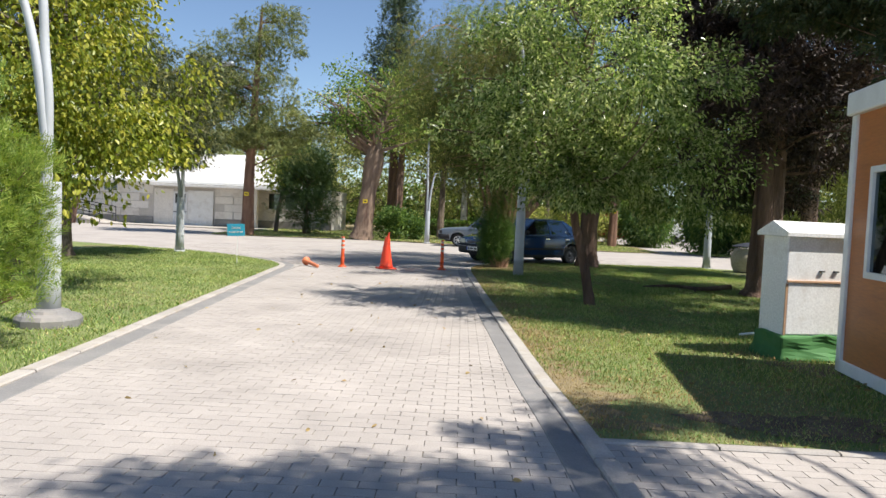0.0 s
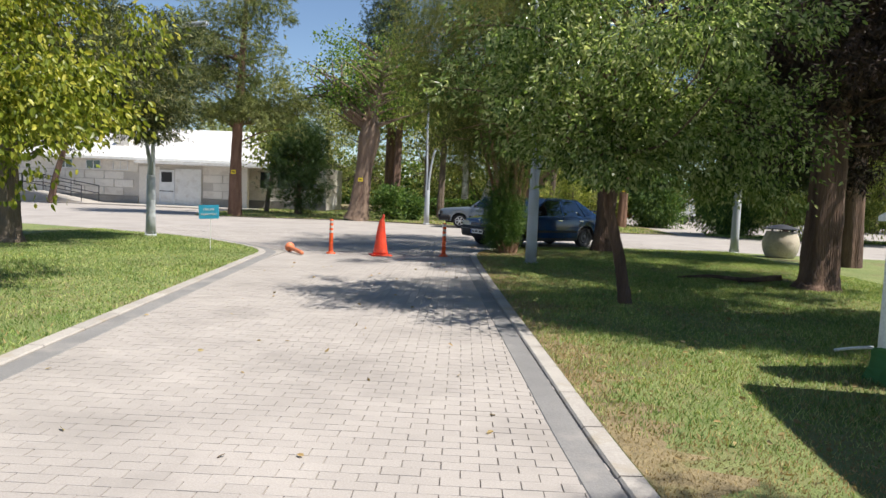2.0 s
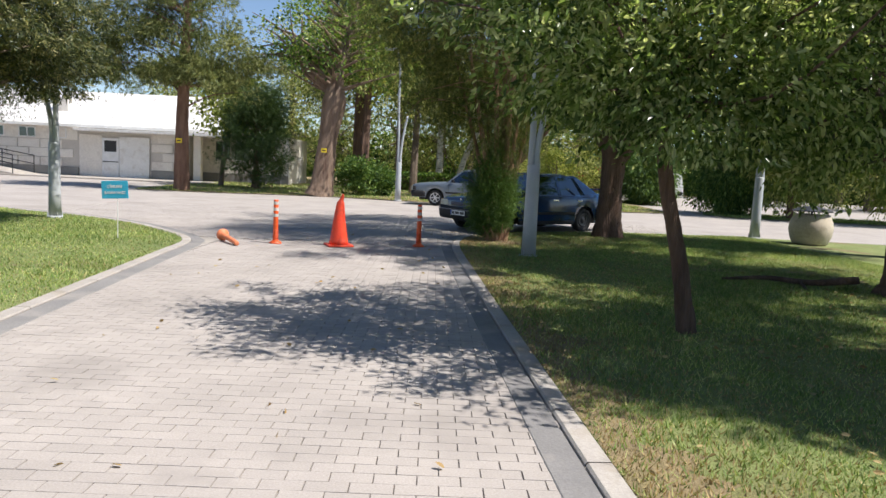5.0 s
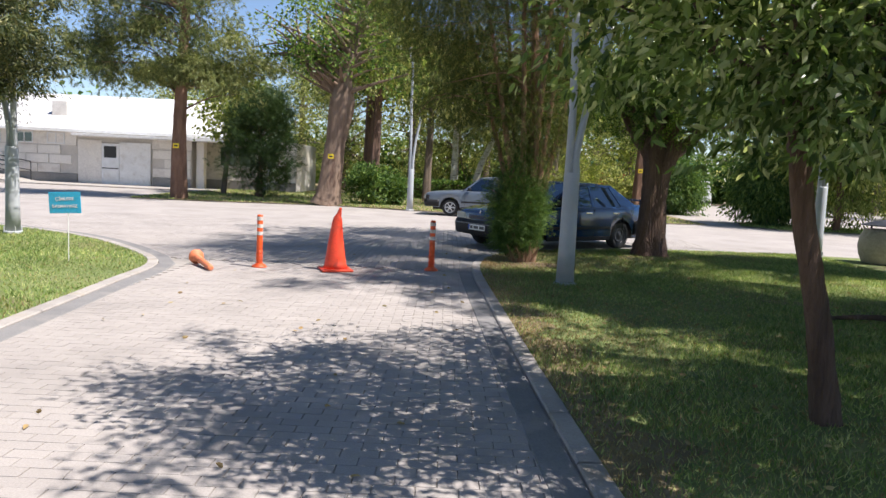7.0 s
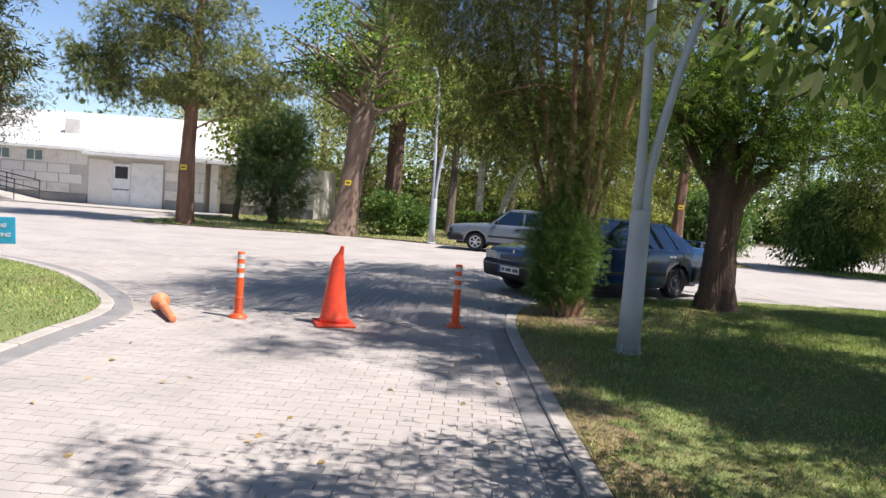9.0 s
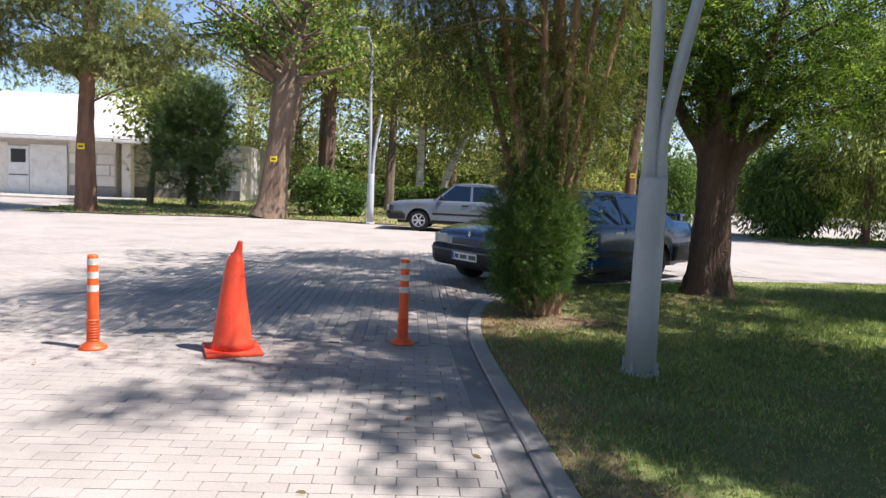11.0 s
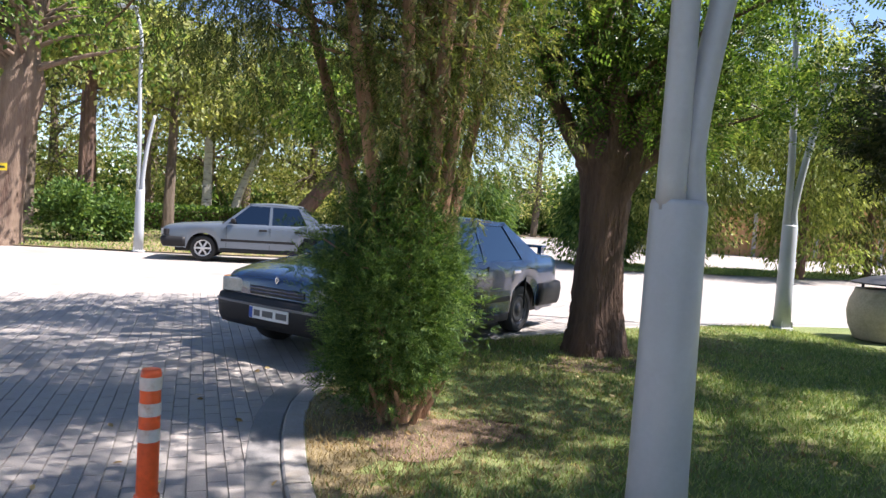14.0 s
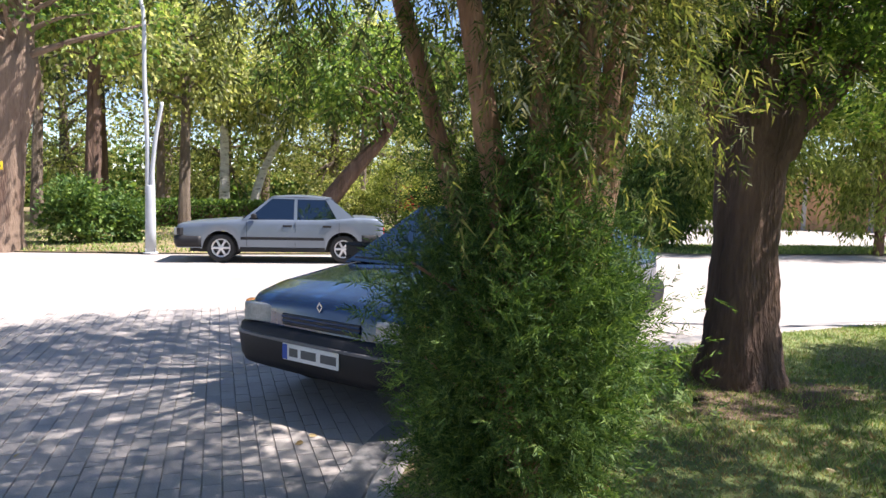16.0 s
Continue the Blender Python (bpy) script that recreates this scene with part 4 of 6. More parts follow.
def loft_body(p):
    """The lower body: cross-sections along the length, its lower edge lifted round the wheels."""
    L2 = p["length"] / 2
    xs = sorted(set([round(x, 3) for x in np.linspace(-L2, L2, 46)] + [round(w + d, 3) for w in p["axles"] for d in np.linspace(-0.37, 0.37, 17)] + [L2 - 0.02, L2 - 0.06, -L2 + 0.02, -L2 + 0.06]))
    rows = []
    for x in xs:
        zt = np.interp(x, *zip(*p["deck"]))
        w = np.interp(x, *zip(*p["plan"]))
        zb = p["sill"] if abs(x) < L2 - 0.5 else p["sill"] + 0.02
        for a in p["axles"]:
            dx = abs(x - a)
            if dx < 0.355:
                zb = max(zb, p["wheel"] + math.sqrt(0.355 ** 2 - dx * dx))
        h = zt - zb
        half = [(0.97 * w, zb), (1.0 * w, zb + 0.25 * h), (1.0 * w, zb + 0.55 * h), (0.99 * w, zb + 0.8 * h), (0.965 * w, zt - 0.035), (0.93 * w, zt - 0.008), (0.80 * w, zt + 0.004), (0.42 * w, zt + 0.016), (0, zt + 0.02)]
        rows.append([(x, y, z) for y, z in half] + [(x, -y, z) for y, z in half[-2::-1]])
    bm = bmesh.new()
    vs = [[bm.verts.new(c) for c in r] for r in rows]
    for a, b in zip(vs, vs[1:]):
        for i in range(len(a) - 1):
            bm.faces.new((a[i], a[i + 1], b[i + 1], b[i]))
    bm.faces.new(vs[0])
    bm.faces.new(vs[-1][::-1])
    return bm


def side_prism(pts, yz, thick, s):
    """A flat panel in the side of the cabin from (x, z) corners; yz gives the half width at a height."""
    bm = bmesh.new()
    a = [bm.verts.new((x, s * yz(z), z)) for x, z in pts]
    b = [bm.verts.new((x, s * (yz(z) - thick), z)) for x, z in pts]
    bm.faces.new(a)
    bm.faces.new(b[::-1])
    for i in range(len(a)):
        j = (i + 1) % len(a)
        bm.faces.new((a[i], b[i], b[j], a[j]))
    return bm


def slab(corners, thick):
    """A thin pane from its corners."""
    c = [Vector(q) for q in corners]
    n = (c[1] - c[0]).cross(c[2] - c[0]).normalized() * thick
    bm = bmesh.new()
    a = [bm.verts.new(q) for q in c]
    b = [bm.verts.new(q - n) for q in c]
    bm.faces.new(a)
    bm.faces.new(b[::-1])
    for i in range(len(a)):
        j = (i + 1) % len(a)
        bm.faces.new((a[i], b[i], b[j], a[j]))
    return bm


def bumper(p, end, z0, z1):
    """A bumper swept round one end of the car and back to the wheel."""
    L2 = p["length"] / 2
    w = p["plan"][len(p["plan"]) // 2][1]
    back = abs(p["axles"][1 if end > 0 else 0]) + 0.38
    plan = [(back, w * 0.945), (L2 - 0.22, w * 0.945), (L2 - 0.08, w * 0.94), (L2 - 0.01, w * 0.8), (L2 + 0.015, w * 0.4), (L2 + 0.02, 0)]
    plan = plan + [(x, -y) for x, y in plan[-2::-1]]
    line = smooth_line(plan, 4)
    t = np.gradient(line, axis=0)
    t /= np.linalg.norm(t, axis=1)[:, None]
    nrm = np.stack([-t[:, 1], t[:, 0]], 1)
    nrm *= np.sign((nrm * line).sum(1))[:, None]
    sec = [(-0.03, z0), (0.03, z0 + 0.01), (0.06, z0 + 0.07), (0.075, z1 - 0.10), (0.06, z1 - 0.02), (0.02, z1), (-0.03, z1)]
    if z1 - z0 < 0.1:
        sec = [(0.06, z0), (0.084, z0 + 0.004), (0.084, z1 - 0.004), (0.06, z1)]
    bm = bmesh.new()
    rows = [[bm.verts.new((end * (q[0] + n[0] * o), q[1] + n[1] * o, z)) for o, z in sec] for q, n in zip(line, nrm)]
    for a, b in zip(rows, rows[1:]):
        for i in range(len(sec) - 1):
            bm.faces.new((a[i], a[i + 1], b[i + 1], b[i]))
    bm.faces.new(rows[0])
    bm.faces.new(rows[-1])
    return bm


def wheel(parent, x, y, r, alloy):
    s = 1 if y > 0 else -1
    m = pose(x, y, r, -90 * s, 0, 0)
    hub = part("wheel", lathe_bm([(r * 0.60, -0.07), (r * 0.60, 0.03), (r * 0.2, 0.035)], 24, m), M_DARK, parent)
    part("tyre", lathe_bm([(r * 0.62, -0.09), (r * 0.9, -0.095), (r * 0.98, -0.075), (r, -0.04), (r, 0.04), (r * 0.98, 0.075), (r * 0.9, 0.095), (r * 0.64, 0.085), (r * 0.62, 0.05)], 32, m, False), M_RUBBER, hub, "", True)
    bm = lathe_bm([(r * 0.56, 0.05), (r * 0.64, 0.09), (r * 0.66, 0.085), (r * 0.66, 0.03)], 28, None, False)
    if alloy:
        for k in range(6):
            box_bm(0.0, r * 0.61, -0.022, 0.022, 0.055, 0.082, 0.006, bm, pose(0, 0, 0, 0, 0, 60 * k))
        box_bm(-0.045, 0.045, -0.045, 0.045, 0.05, 0.09, 0.02, bm)
    else:
        tmp = lathe_bm([(0.0, 0.075), (0.05, 0.075), (0.06, 0.06), (r * 0.4, 0.055), (r * 0.5, 0.075), (r * 0.58, 0.05)][1:], 24)
        me = bpy.data.meshes.new("tmp")
        tmp.to_mesh(me)
        tmp.free()
        bm.from_mesh(me)
        bpy.data.meshes.remove(me)
    bm.transform(m)
    part("rim", bm, M_ALLOY if alloy else M_STEELRIM, hub, "silver six-spoke alloy rim" if alloy else "dark steel rim", True)


def sedan(label, at, turn, p):
    car = thing("parked_car", label, "car", at, "parked cars", turn=turn)
    L2 = p["length"] / 2
    part("body", loft_body(p), p["paint"], car, "", True)
    part("underbody", box_bm(-L2 + 0.25, L2 - 0.25, -0.62, 0.62, 0.2, 0.55, 0.03), M_DARK, car)
    wb, wr, zb, zr = p["cabin_w"], p["roof_w"], p["belt"], p["roof"]
    yz = lambda z: wb - (z - zb) / (zr - zb) * (wb - wr)
    (ax, az), (atx, atz), (ctx, ctz), (cx, cz) = p["cabin"]
    bx, qx = p["b_pillar"], p["c_glass"]
    # roof
    bm = bmesh.new()
    nx, ny = 10, 10
    g = [[bm.verts.new((atx + (ctx - atx) * i / nx, wr * 1.03 * (2 * j / ny - 1), atz + (ctz - atz) * i / nx + 0.035 * math.sin(math.pi * i / nx) + 0.03 * (1 - (2 * j / ny - 1) ** 2))) for j in range(ny + 1)] for i in range(nx + 1)]
    for i in range(nx):
        for j in range(ny):
            bm.faces.new((g[i][j], g[i + 1][j], g[i + 1][j + 1], g[i][j + 1]))
    ex = bmesh.ops.extrude_face_region(bm, geom=bm.faces[:])
    bmesh.ops.translate(bm, verts=[e for e in ex["geom"] if isinstance(e, bmesh.types.BMVert)], vec=(0, 0, -0.03))
    part("roof", bm, p["paint"], car, "", True)
    for s in (1, -1):
        o = 0.06
        part("pillar", side_prism([(ax, az - 0.02), (atx, atz + 0.01), (atx - o, atz + 0.01), (ax - 0.10, az - 0.02)], yz, 0.05, s), p["paint"], car)
        part("pillar", side_prism([(bx + 0.035, zb - 0.02), (bx + 0.03, atz + 0.0), (bx - 0.03, atz + 0.0), (bx - 0.035, zb - 0.02)], lambda z: yz(z) - 0.004, 0.04, s), p.get("pillar_mat", p["paint"]), car)
        part("pillar", side_prism([(qx, zb - 0.02), (ctx + 0.10, ctz), (ctx, ctz + 0.01), (cx, cz - 0.02)], yz, 0.05, s), p["paint"], car)
        part("roof_rail", side_prism([(atx + 0.03, atz - 0.03), (atx, atz + 0.02), (ctx, ctz + 0.02), (ctx + 0.03, ctz - 0.03)], yz, 0.05, s), p["paint"], car)
        gi = lambda z: yz(z) - 0.012
        part("side_window", side_prism([(ax - 0.08, zb - 0.01), (atx - 0.05, atz - 0.02), (bx + 0.03, atz - 0.02), (bx + 0.03, zb - 0.01)], gi, 0.005, s), p["glass"], car)
        part("side_window", side_prism([(bx - 0.03, zb - 0.01), (bx - 0.03, atz - 0.02), (ctx + 0.10, ctz - 0.03), (qx + 0.01, zb - 0.01)], gi, 0.005, s), p["glass"], car)
        w = p["plan"][len(p["plan"]) // 2][1]
        part("side_trim", box_bm(p["axles"][0] + 0.40, p["axles"][1] - 0.40, s * w - 0.012, s * w + 0.014, p["trim"], p["trim"] + 0.06, 0.008), M_DARK, car)
        part("sill", box_bm(p["axles"][0] + 0.38, p["axles"][1] - 0.38, s * w * 0.955 - 0.03, s * w * 0.955 + 0.03, p["sill"] - 0.05, p["sill"] + 0.05, 0.015), M_DARK, car)
        for hx in (bx + 0.16, qx + 0.22):
            part("door_handle", box_bm(hx - 0.09, hx + 0.09, s * w * 0.99 - 0.01, s * w * 0.99 + 0.022, p["handle"], p["handle"] + 0.045, 0.01), p["handle_mat"], car)
        for sx in (ax - 0.1, bx, qx - 0.03):
            part("door_seam", box_bm(sx - 0.004, sx + 0.004, s * w - 0.02, s * w + 0.003, p["sill"] + 0.06, zb - 0.06), M_INK, car)
        part("mirror", box_bm(ax - 0.30, ax - 0.20, s * (wb + 0.02), s * (wb + 0.16), zb + 0.01, zb + 0.11, 0.025, seg=3), M_DARK, car)
    wy = lambda z: yz(z) - 0.03
    part("windscreen", slab([(ax + 0.01, -wy(az), az), (ax + 0.01, wy(az), az), (atx + 0.01, wy(atz), atz), (atx + 0.01, -wy(atz), atz)], 0.006), p["glass"], car)
    part("rear_window", slab([(cx, wy(cz), cz), (cx, -wy(cz), cz), (ctx, -wy(ctz), ctz), (ctx, wy(ctz), ctz)], 0.006), p["glass"], car)
    for sy in (-0.36, 0.32):
        part("wiper", box_bm(-0.01, 0.01, -0.28, 0.28, 0, 0.015, 0.004, m=pose(ax + 0.02, sy, az + 0.03, 0, 0, 8)), M_INK, car)
    part("dashboard", box_bm(ax - 0.45, ax - 0.05, -wb + 0.08, wb - 0.08, zb - 0.25, zb - 0.02, 0.05), M_DARK, car)
    for sx in (bx + 0.15, bx - 0.75):
        for sy in (-0.36, 0.36):
            bm = box_bm(sx - 0.10, sx + 0.06, sy - 0.23, sy + 0.23, 0.5, zb + 0.12, 0.06, m=None, seg=3)
            box_bm(sx - 0.08, sx + 0.02, sy - 0.12, sy + 0.12, zb + 0.14, zb + 0.28, 0.03, bm)
            part("seat", bm, M_DARK, car)
    for x in p["axles"]:
        for y in (p["track"], -p["track"]):
            wheel(car, x, y, p["wheel"], p["alloy"])
    part("front_bumper", bumper(p, 1, p["bump"][0], p["bump"][1]), p["bump_mat"], car, "", True)
    part("rear_bumper", bumper(p, -1, p["bump"][0] + 0.04, p["bump"][1] + 0.06), p["bump_mat"], car, "", True)
    if p.get("plate"):
        # This grey strip stands in for a light line reflected along the bumper.
        part("bumper_glint", bumper(p, 1, 0.475, 0.50), M_GLINT, car, "grey strip standing in for the bumper's reflected light line")
    # face
    z0, z1 = p["lights"]
    part("grille", box_bm(L2 - 0.05, L2 + 0.012, -0.36, 0.36, z0 - 0.01, z1 - 0.045, 0.008), M_INK, car)
    for zz in (z0 + 0.012, z0 + 0.042):
        part("grille_bar", box_bm(L2 - 0.03, L2 + 0.018, -0.36, 0.36, zz, zz + 0.016, 0.004), p["paint"], car)
    for s in (1, -1):
        m = pose(L2 - 0.025, s * 0.55, 0, 0, 0, -9 * s)
        part("headlamp", box_bm(-0.06, 0.035, -0.185, 0.185, z0 - 0.02, z1, 0.012, m=m), M_LENS, car)
        m = pose(L2 - 0.085, s * 0.765, 0, 0, 0, -32 * s)
        part("indicator", box_bm(-0.06, 0.035, -0.055, 0.055, z0 - 0.02, z1, 0.012, m=m), M_AMBER if p.get("plate") else M_DARK, car)
        part("tail_lamp", box_bm(-L2 - 0.012, -L2 + 0.05, s * 0.42 - 0.2 + 0.12 * s, s * 0.42 + 0.2 + 0.12 * s, 0.62, 0.80, 0.012), M_REDLENS, car)
    badge = bmesh.new()
    for k in range(4):
        a, b = [(0.03, 0, 0), (0, 0.045, 0), (-0.03, 0, 0), (0, -0.045, 0)][k], [(0, 0.045, 0), (-0.03, 0, 0), (0, -0.045, 0), (0.03, 0, 0)][k]
        va, vb = Vector(a), Vector(b)
        box_bm(-0.005, (vb - va).length + 0.005, -0.006, 0.006, -0.004, 0.004, 0.001, badge, Matrix.Translation(va) @ pose(0, 0, 0, 0, 0, math.degrees(math.atan2(vb.y - va.y, vb.x - va.x))))
    badge.transform(pose(L2 + 0.008, 0, z1 + 0.03, 90, 0, 90) @ Matrix.Scale(0.7, 4))
    part("badge", badge, M_CHROME, car, "small bright lozenge")
    if p.get("plate"):
        zc = p["plate"]
        pl = part("number_plate", box_bm(L2 + 0.085, L2 + 0.097, -0.26, 0.26, zc - 0.055, zc + 0.055, 0.004), M_PLATE, car, "white plate with a blue end strip")
        part("strip", box_bm(L2 + 0.0975, L2 + 0.099, -0.255, -0.21, zc - 0.05, zc + 0.05), M_PLATEBLUE, pl)
        for y0, y1 in ((-0.19, -0.11), (-0.08, 0.06), (0.10, 0.24)):
            part("bar", box_bm(L2 + 0.0975, L2 + 0.099, y0, y1, zc - 0.028, zc + 0.028), M_PLATEINK, pl)
    if p.get("spoiler"):
        bm = box_bm(-L2 + 0.02, -L2 + 0.20, -0.60, 0.60, p["spoiler"] + 0.05, p["spoiler"] + 0.085, 0.012)
        for s in (1, -1):
            box_bm(-L2 + 0.06, -L2 + 0.16, s * 0.55 - 0.03, s * 0.55 + 0.03, p["spoiler"] - 0.03, p["spoiler"] + 0.06, 0.008, bm)
        part("spoiler", bm, p["paint"], car)
    return car


BLUE = dict(length=4.40, wheel=0.295, track=0.70, axles=(-1.12, 1.51), sill=0.25, belt=0.92, roof=1.40, cabin_w=0.80, roof_w=0.60,
            deck=[(-2.2, 0.78), (-2.16, 0.90), (-2.0, 0.955), (-1.6, 0.965), (-1.0, 0.93), (0.9, 0.91), (1.2, 0.895), (1.8, 0.825), (2.1, 0.765), (2.17, 0.735), (2.2, 0.69)],
            plan=[(-2.2, 0.70), (-2.16, 0.77), (-2.0, 0.82), (-1.2, 0.85), (0.0, 0.855), (1.3, 0.845), (1.9, 0.815), (2.1, 0.775), (2.17, 0.74), (2.2, 0.68)],
            cabin=[(1.12, 0.92), (0.34, 1.36), (-0.90, 1.35), (-1.60, 0.96)], b_pillar=-0.20, c_glass=-1.10, glass=M_GLASS, paint=M_BLUE, trim=0.44, handle=0.76,
            handle_mat=M_CHROME, alloy=False, bump=(0.26, 0.56), bump_mat=M_DARK, lights=(0.585, 0.70), plate=0.42, spoiler=0.99)
SILVER = dict(length=4.22, wheel=0.29, track=0.655, axles=(-1.27, 1.22), sill=0.27, belt=0.90, roof=1.40, cabin_w=0.765, roof_w=0.60,
              deck=[(-2.11, 0.80), (-2.08, 0.92), (-1.9, 0.955), (-1.5, 0.965), (-0.9, 0.91), (0.75, 0.89), (1.1, 0.875), (1.8, 0.815), (2.04, 0.775), (2.09, 0.74), (2.11, 0.68)],
              plan=[(-2.11, 0.74), (-2.06, 0.77), (-1.9, 0.79), (-1.2, 0.805), (0.0, 0.81), (1.3, 0.805), (1.85, 0.785), (2.02, 0.765), (2.09, 0.74), (2.11, 0.70)],
              cabin=[(0.80, 0.89), (0.22, 1.35), (-0.98, 1.34), (-1.50, 0.95)], b_pillar=-0.28, c_glass=-1.15, glass=M_TINT, paint=M_SILVER, trim=0.47, handle=0.74,
              handle_mat=M_DARK, alloy=True, bump=(0.30, 0.54), bump_mat=M_DARK, lights=(0.57, 0.70))
VAN = dict(length=3.9, wheel=0.29, track=0.66, axles=(-1.22, 1.25), sill=0.27, belt=1.0, roof=1.78, cabin_w=0.80, roof_w=0.70,
           deck=[(-1.95, 1.0), (-1.9, 1.04), (0.9, 1.0), (1.2, 0.98), (1.75, 0.86), (1.9, 0.8), (1.95, 0.72)],
           plan=[(-1.95, 0.80), (-1.9, 0.82), (0.0, 0.835), (1.3, 0.82), (1.8, 0.76), (1.9, 0.72), (1.95, 0.66)],
           cabin=[(1.25, 0.99), (0.35, 1.70), (-1.80, 1.72), (-1.92, 1.02)], b_pillar=-0.35, c_glass=-0.45, glass=M_TINT, paint=M_VANWHITE, trim=0.47, handle=0.78,
           handle_mat=M_DARK, alloy=False, bump=(0.30, 0.56), bump_mat=M_DARK, lights=(0.60, 0.74))
sedan("dark blue older sedan with black bumpers and white number plate", (2.643, 24.647, 0), 216.5, BLUE)
sedan("silver-blue boxy sedan with tinted windows and alloy wheels", (1.64, 34.3, 0), 170, SILVER)
sedan("small white van parked far beyond the square", (14.6, 53.5, 0), 168, VAN)


# ---- posts and cones on the drive ----
def bollard(at, m=None, label="orange flexible traffic post with three worn reflective bands", bands=(0.46, 0.565, 0.67), paint=None):
    paint = paint or M_ORANGE
    top = thing("traffic_post", label, "traffic post", at, "traffic posts")
    if m:
        top.matrix_world = m
    part("base", lathe_bm([(0.105, 0.0), (0.105, 0.012), (0.09, 0.03), (0.06, 0.045), (0.048, 0.06)], 24), paint, top, "", True)
    prof = [(0.046, 0.05)]
    for k in range(8):
        z = 0.07 + k * 0.022
        prof += [(0.05, z), (0.05, z + 0.010), (0.041, z + 0.012), (0.041, z + 0.020)]
    prof += [(0.043, 0.26), (0.040, 0.735), (0.036, 0.75), (0.02, 0.752)]
    part("post", lathe_bm(prof, 20), paint, top, "", True)
    for z in bands:
        part("reflective_band", lathe_bm([(0.0405, z), (0.0435, z), (0.0432, z + 0.052), (0.0405, z + 0.052)], 20), M_TAPE, top, "worn whitish reflective tape")
    return top


M_FADED = surface("faded_orange_plastic", (0.60, 0.17, 0.07), (0.72, 0.24, 0.11), 0.6, 40, 4, 0.1, dirt=(0.5, 0.12, 0.06), dirt_scale=6)
bollard((-2.45, 19.28, 0.0))
bollard((0.0, 19.79, 0.0))
bollard((0, 0, 0), pose(-3.36, 19.3, 0.107, 95, 0, 34), "faded orange traffic post lying toppled on the paving", (), M_FADED)
cone = thing("traffic_cone", "tall red-orange rubber cone with a bent tip", "traffic cone", (-1.37, 19.33, 0.0))
part("base", box_bm(-0.22, 0.22, -0.22, 0.22, 0, 0.035, 0.012, m=pose(0, 0, 0, 0, 0, 20)), M_RED_CONE, cone)
ln = bend([(0, 0, 0.03), (0, 0, 0.45), (0.012, 0, 0.72), (0.035, 0, 0.82), (0.05, 0, 0.90)], 6)
rd = np.interp(ln[:, 2], [0.03, 0.06, 0.5, 0.74, 0.80, 0.90], [0.175, 0.16, 0.098, 0.066, 0.036, 0.018])
obj("body", tube_mesh("body", ln, rd, 28), M_RED_CONE, cone, "", True)

# ---- blue sign on the lawn ----
M_SIGN = surface("blue_sign_paint", (0.03, 0.33, 0.52), (0.04, 0.38, 0.58), 0.5, 40, 3, 0.05, dirt=(0.06, 0.3, 0.42), dirt_scale=6)
sign = thing("lawn_sign", "small turquoise-blue sign with white lettering on thin stakes", "sign", (-4.95, 18.85, 0.03), turn=4)
board = part("board", box_bm(-0.21, 0.21, -0.006, 0.006, 0.64, 0.93, 0.004, m=pose(0, 0, 0, 0, -3, 0)), M_SIGN, sign)
def lettering(words, width, at, parent, material, label=""):
    """Flat letters facing -y, scaled to a width and centred on a place."""
    c = bpy.data.curves.new("lettering", "FONT")
    c.body, c.align_x, c.align_y, c.extrude, c.offset = words, "CENTER", "CENTER", 0.01, 0.012
    tmp = bpy.data.objects.new("lettering", c)
    me = bpy.data.meshes.new_from_object(tmp)
    bpy.data.objects.remove(tmp)
    bpy.data.curves.remove(c)
    xs = [q.co.x for q in me.vertices]
    k = width / (max(xs) - min(xs))
    me.transform(pose(*at, 90, 0, 0) @ Matrix.Scale(k, 4))
    return obj("lettering", me, material, parent, label)


for words, wide, z0 in (("\u00c7\u0130MLERE", 0.24, 0.835), ("BASMAYINIZ", 0.33, 0.735)):
    lettering(words, wide, (0, -0.009, z0), board, M_WHITE, "white lettering").rotation_euler.y = radians(-3)
for x in (0.0,):
    part("stake", lathe_bm([(0.006, -0.03), (0.006, 0.66)], 8, pose(x, 0.005, 0)), M_WHITE, sign, "thin pale stake")

# ---- kiosk, cabinet, stone urn ----
M_PANEL = surface("orange_brown_wood_panel", (0.38, 0.135, 0.045), (0.47, 0.18, 0.065), 0.5, 20, 1.0, 0.15, dirt=(0.33, 0.12, 0.05), stretch=(1, 0.5, 4), dirt_scale=2)
M_FRAME = plain("white_aluminium", (0.72, 0.73, 0.74), 0.4)
kiosk = thing("guard_kiosk", "small prefabricated kiosk with orange-brown panels and white corner posts", "kiosk", (4.22, 9.03, 0.03), turn=-6)
K = dict(w=2.4, d=2.9, h=2.62)
for nm, b in (("wall", (0.03, 0.08, -2.87, -0.03)), ("wall", (2.32, 2.37, -2.87, -0.03)), ("wall", (0.03, 2.37, -0.08, -0.03)), ("wall", (0.03, 2.37, -2.87, -2.82))):
    if b[0] == 0.03 and b[1] == 0.08:
        for q in ((-2.87, -0.03, 0.12, 0.95), (-2.87, -0.03, 1.98, 2.5), (-2.87, -2.2, 0.95, 1.98), (-0.42, -0.03, 0.95, 1.98)):
            part("wall", box_bm(0.03, 0.08, q[0], q[1], q[2], q[3]), M_PANEL, kiosk, "orange-brown panel")
    else:
        part("wall", box_bm(*b, 0.12, 2.5), M_PANEL, kiosk, "orange-brown panel")
for x in (0, 2.3):
    for y in (-0.1, -2.9):
        part("corner_post", box_bm(x, x + 0.1, y, y + 0.1, 0, 2.5, 0.01), M_FRAME, kiosk, "white corner post")
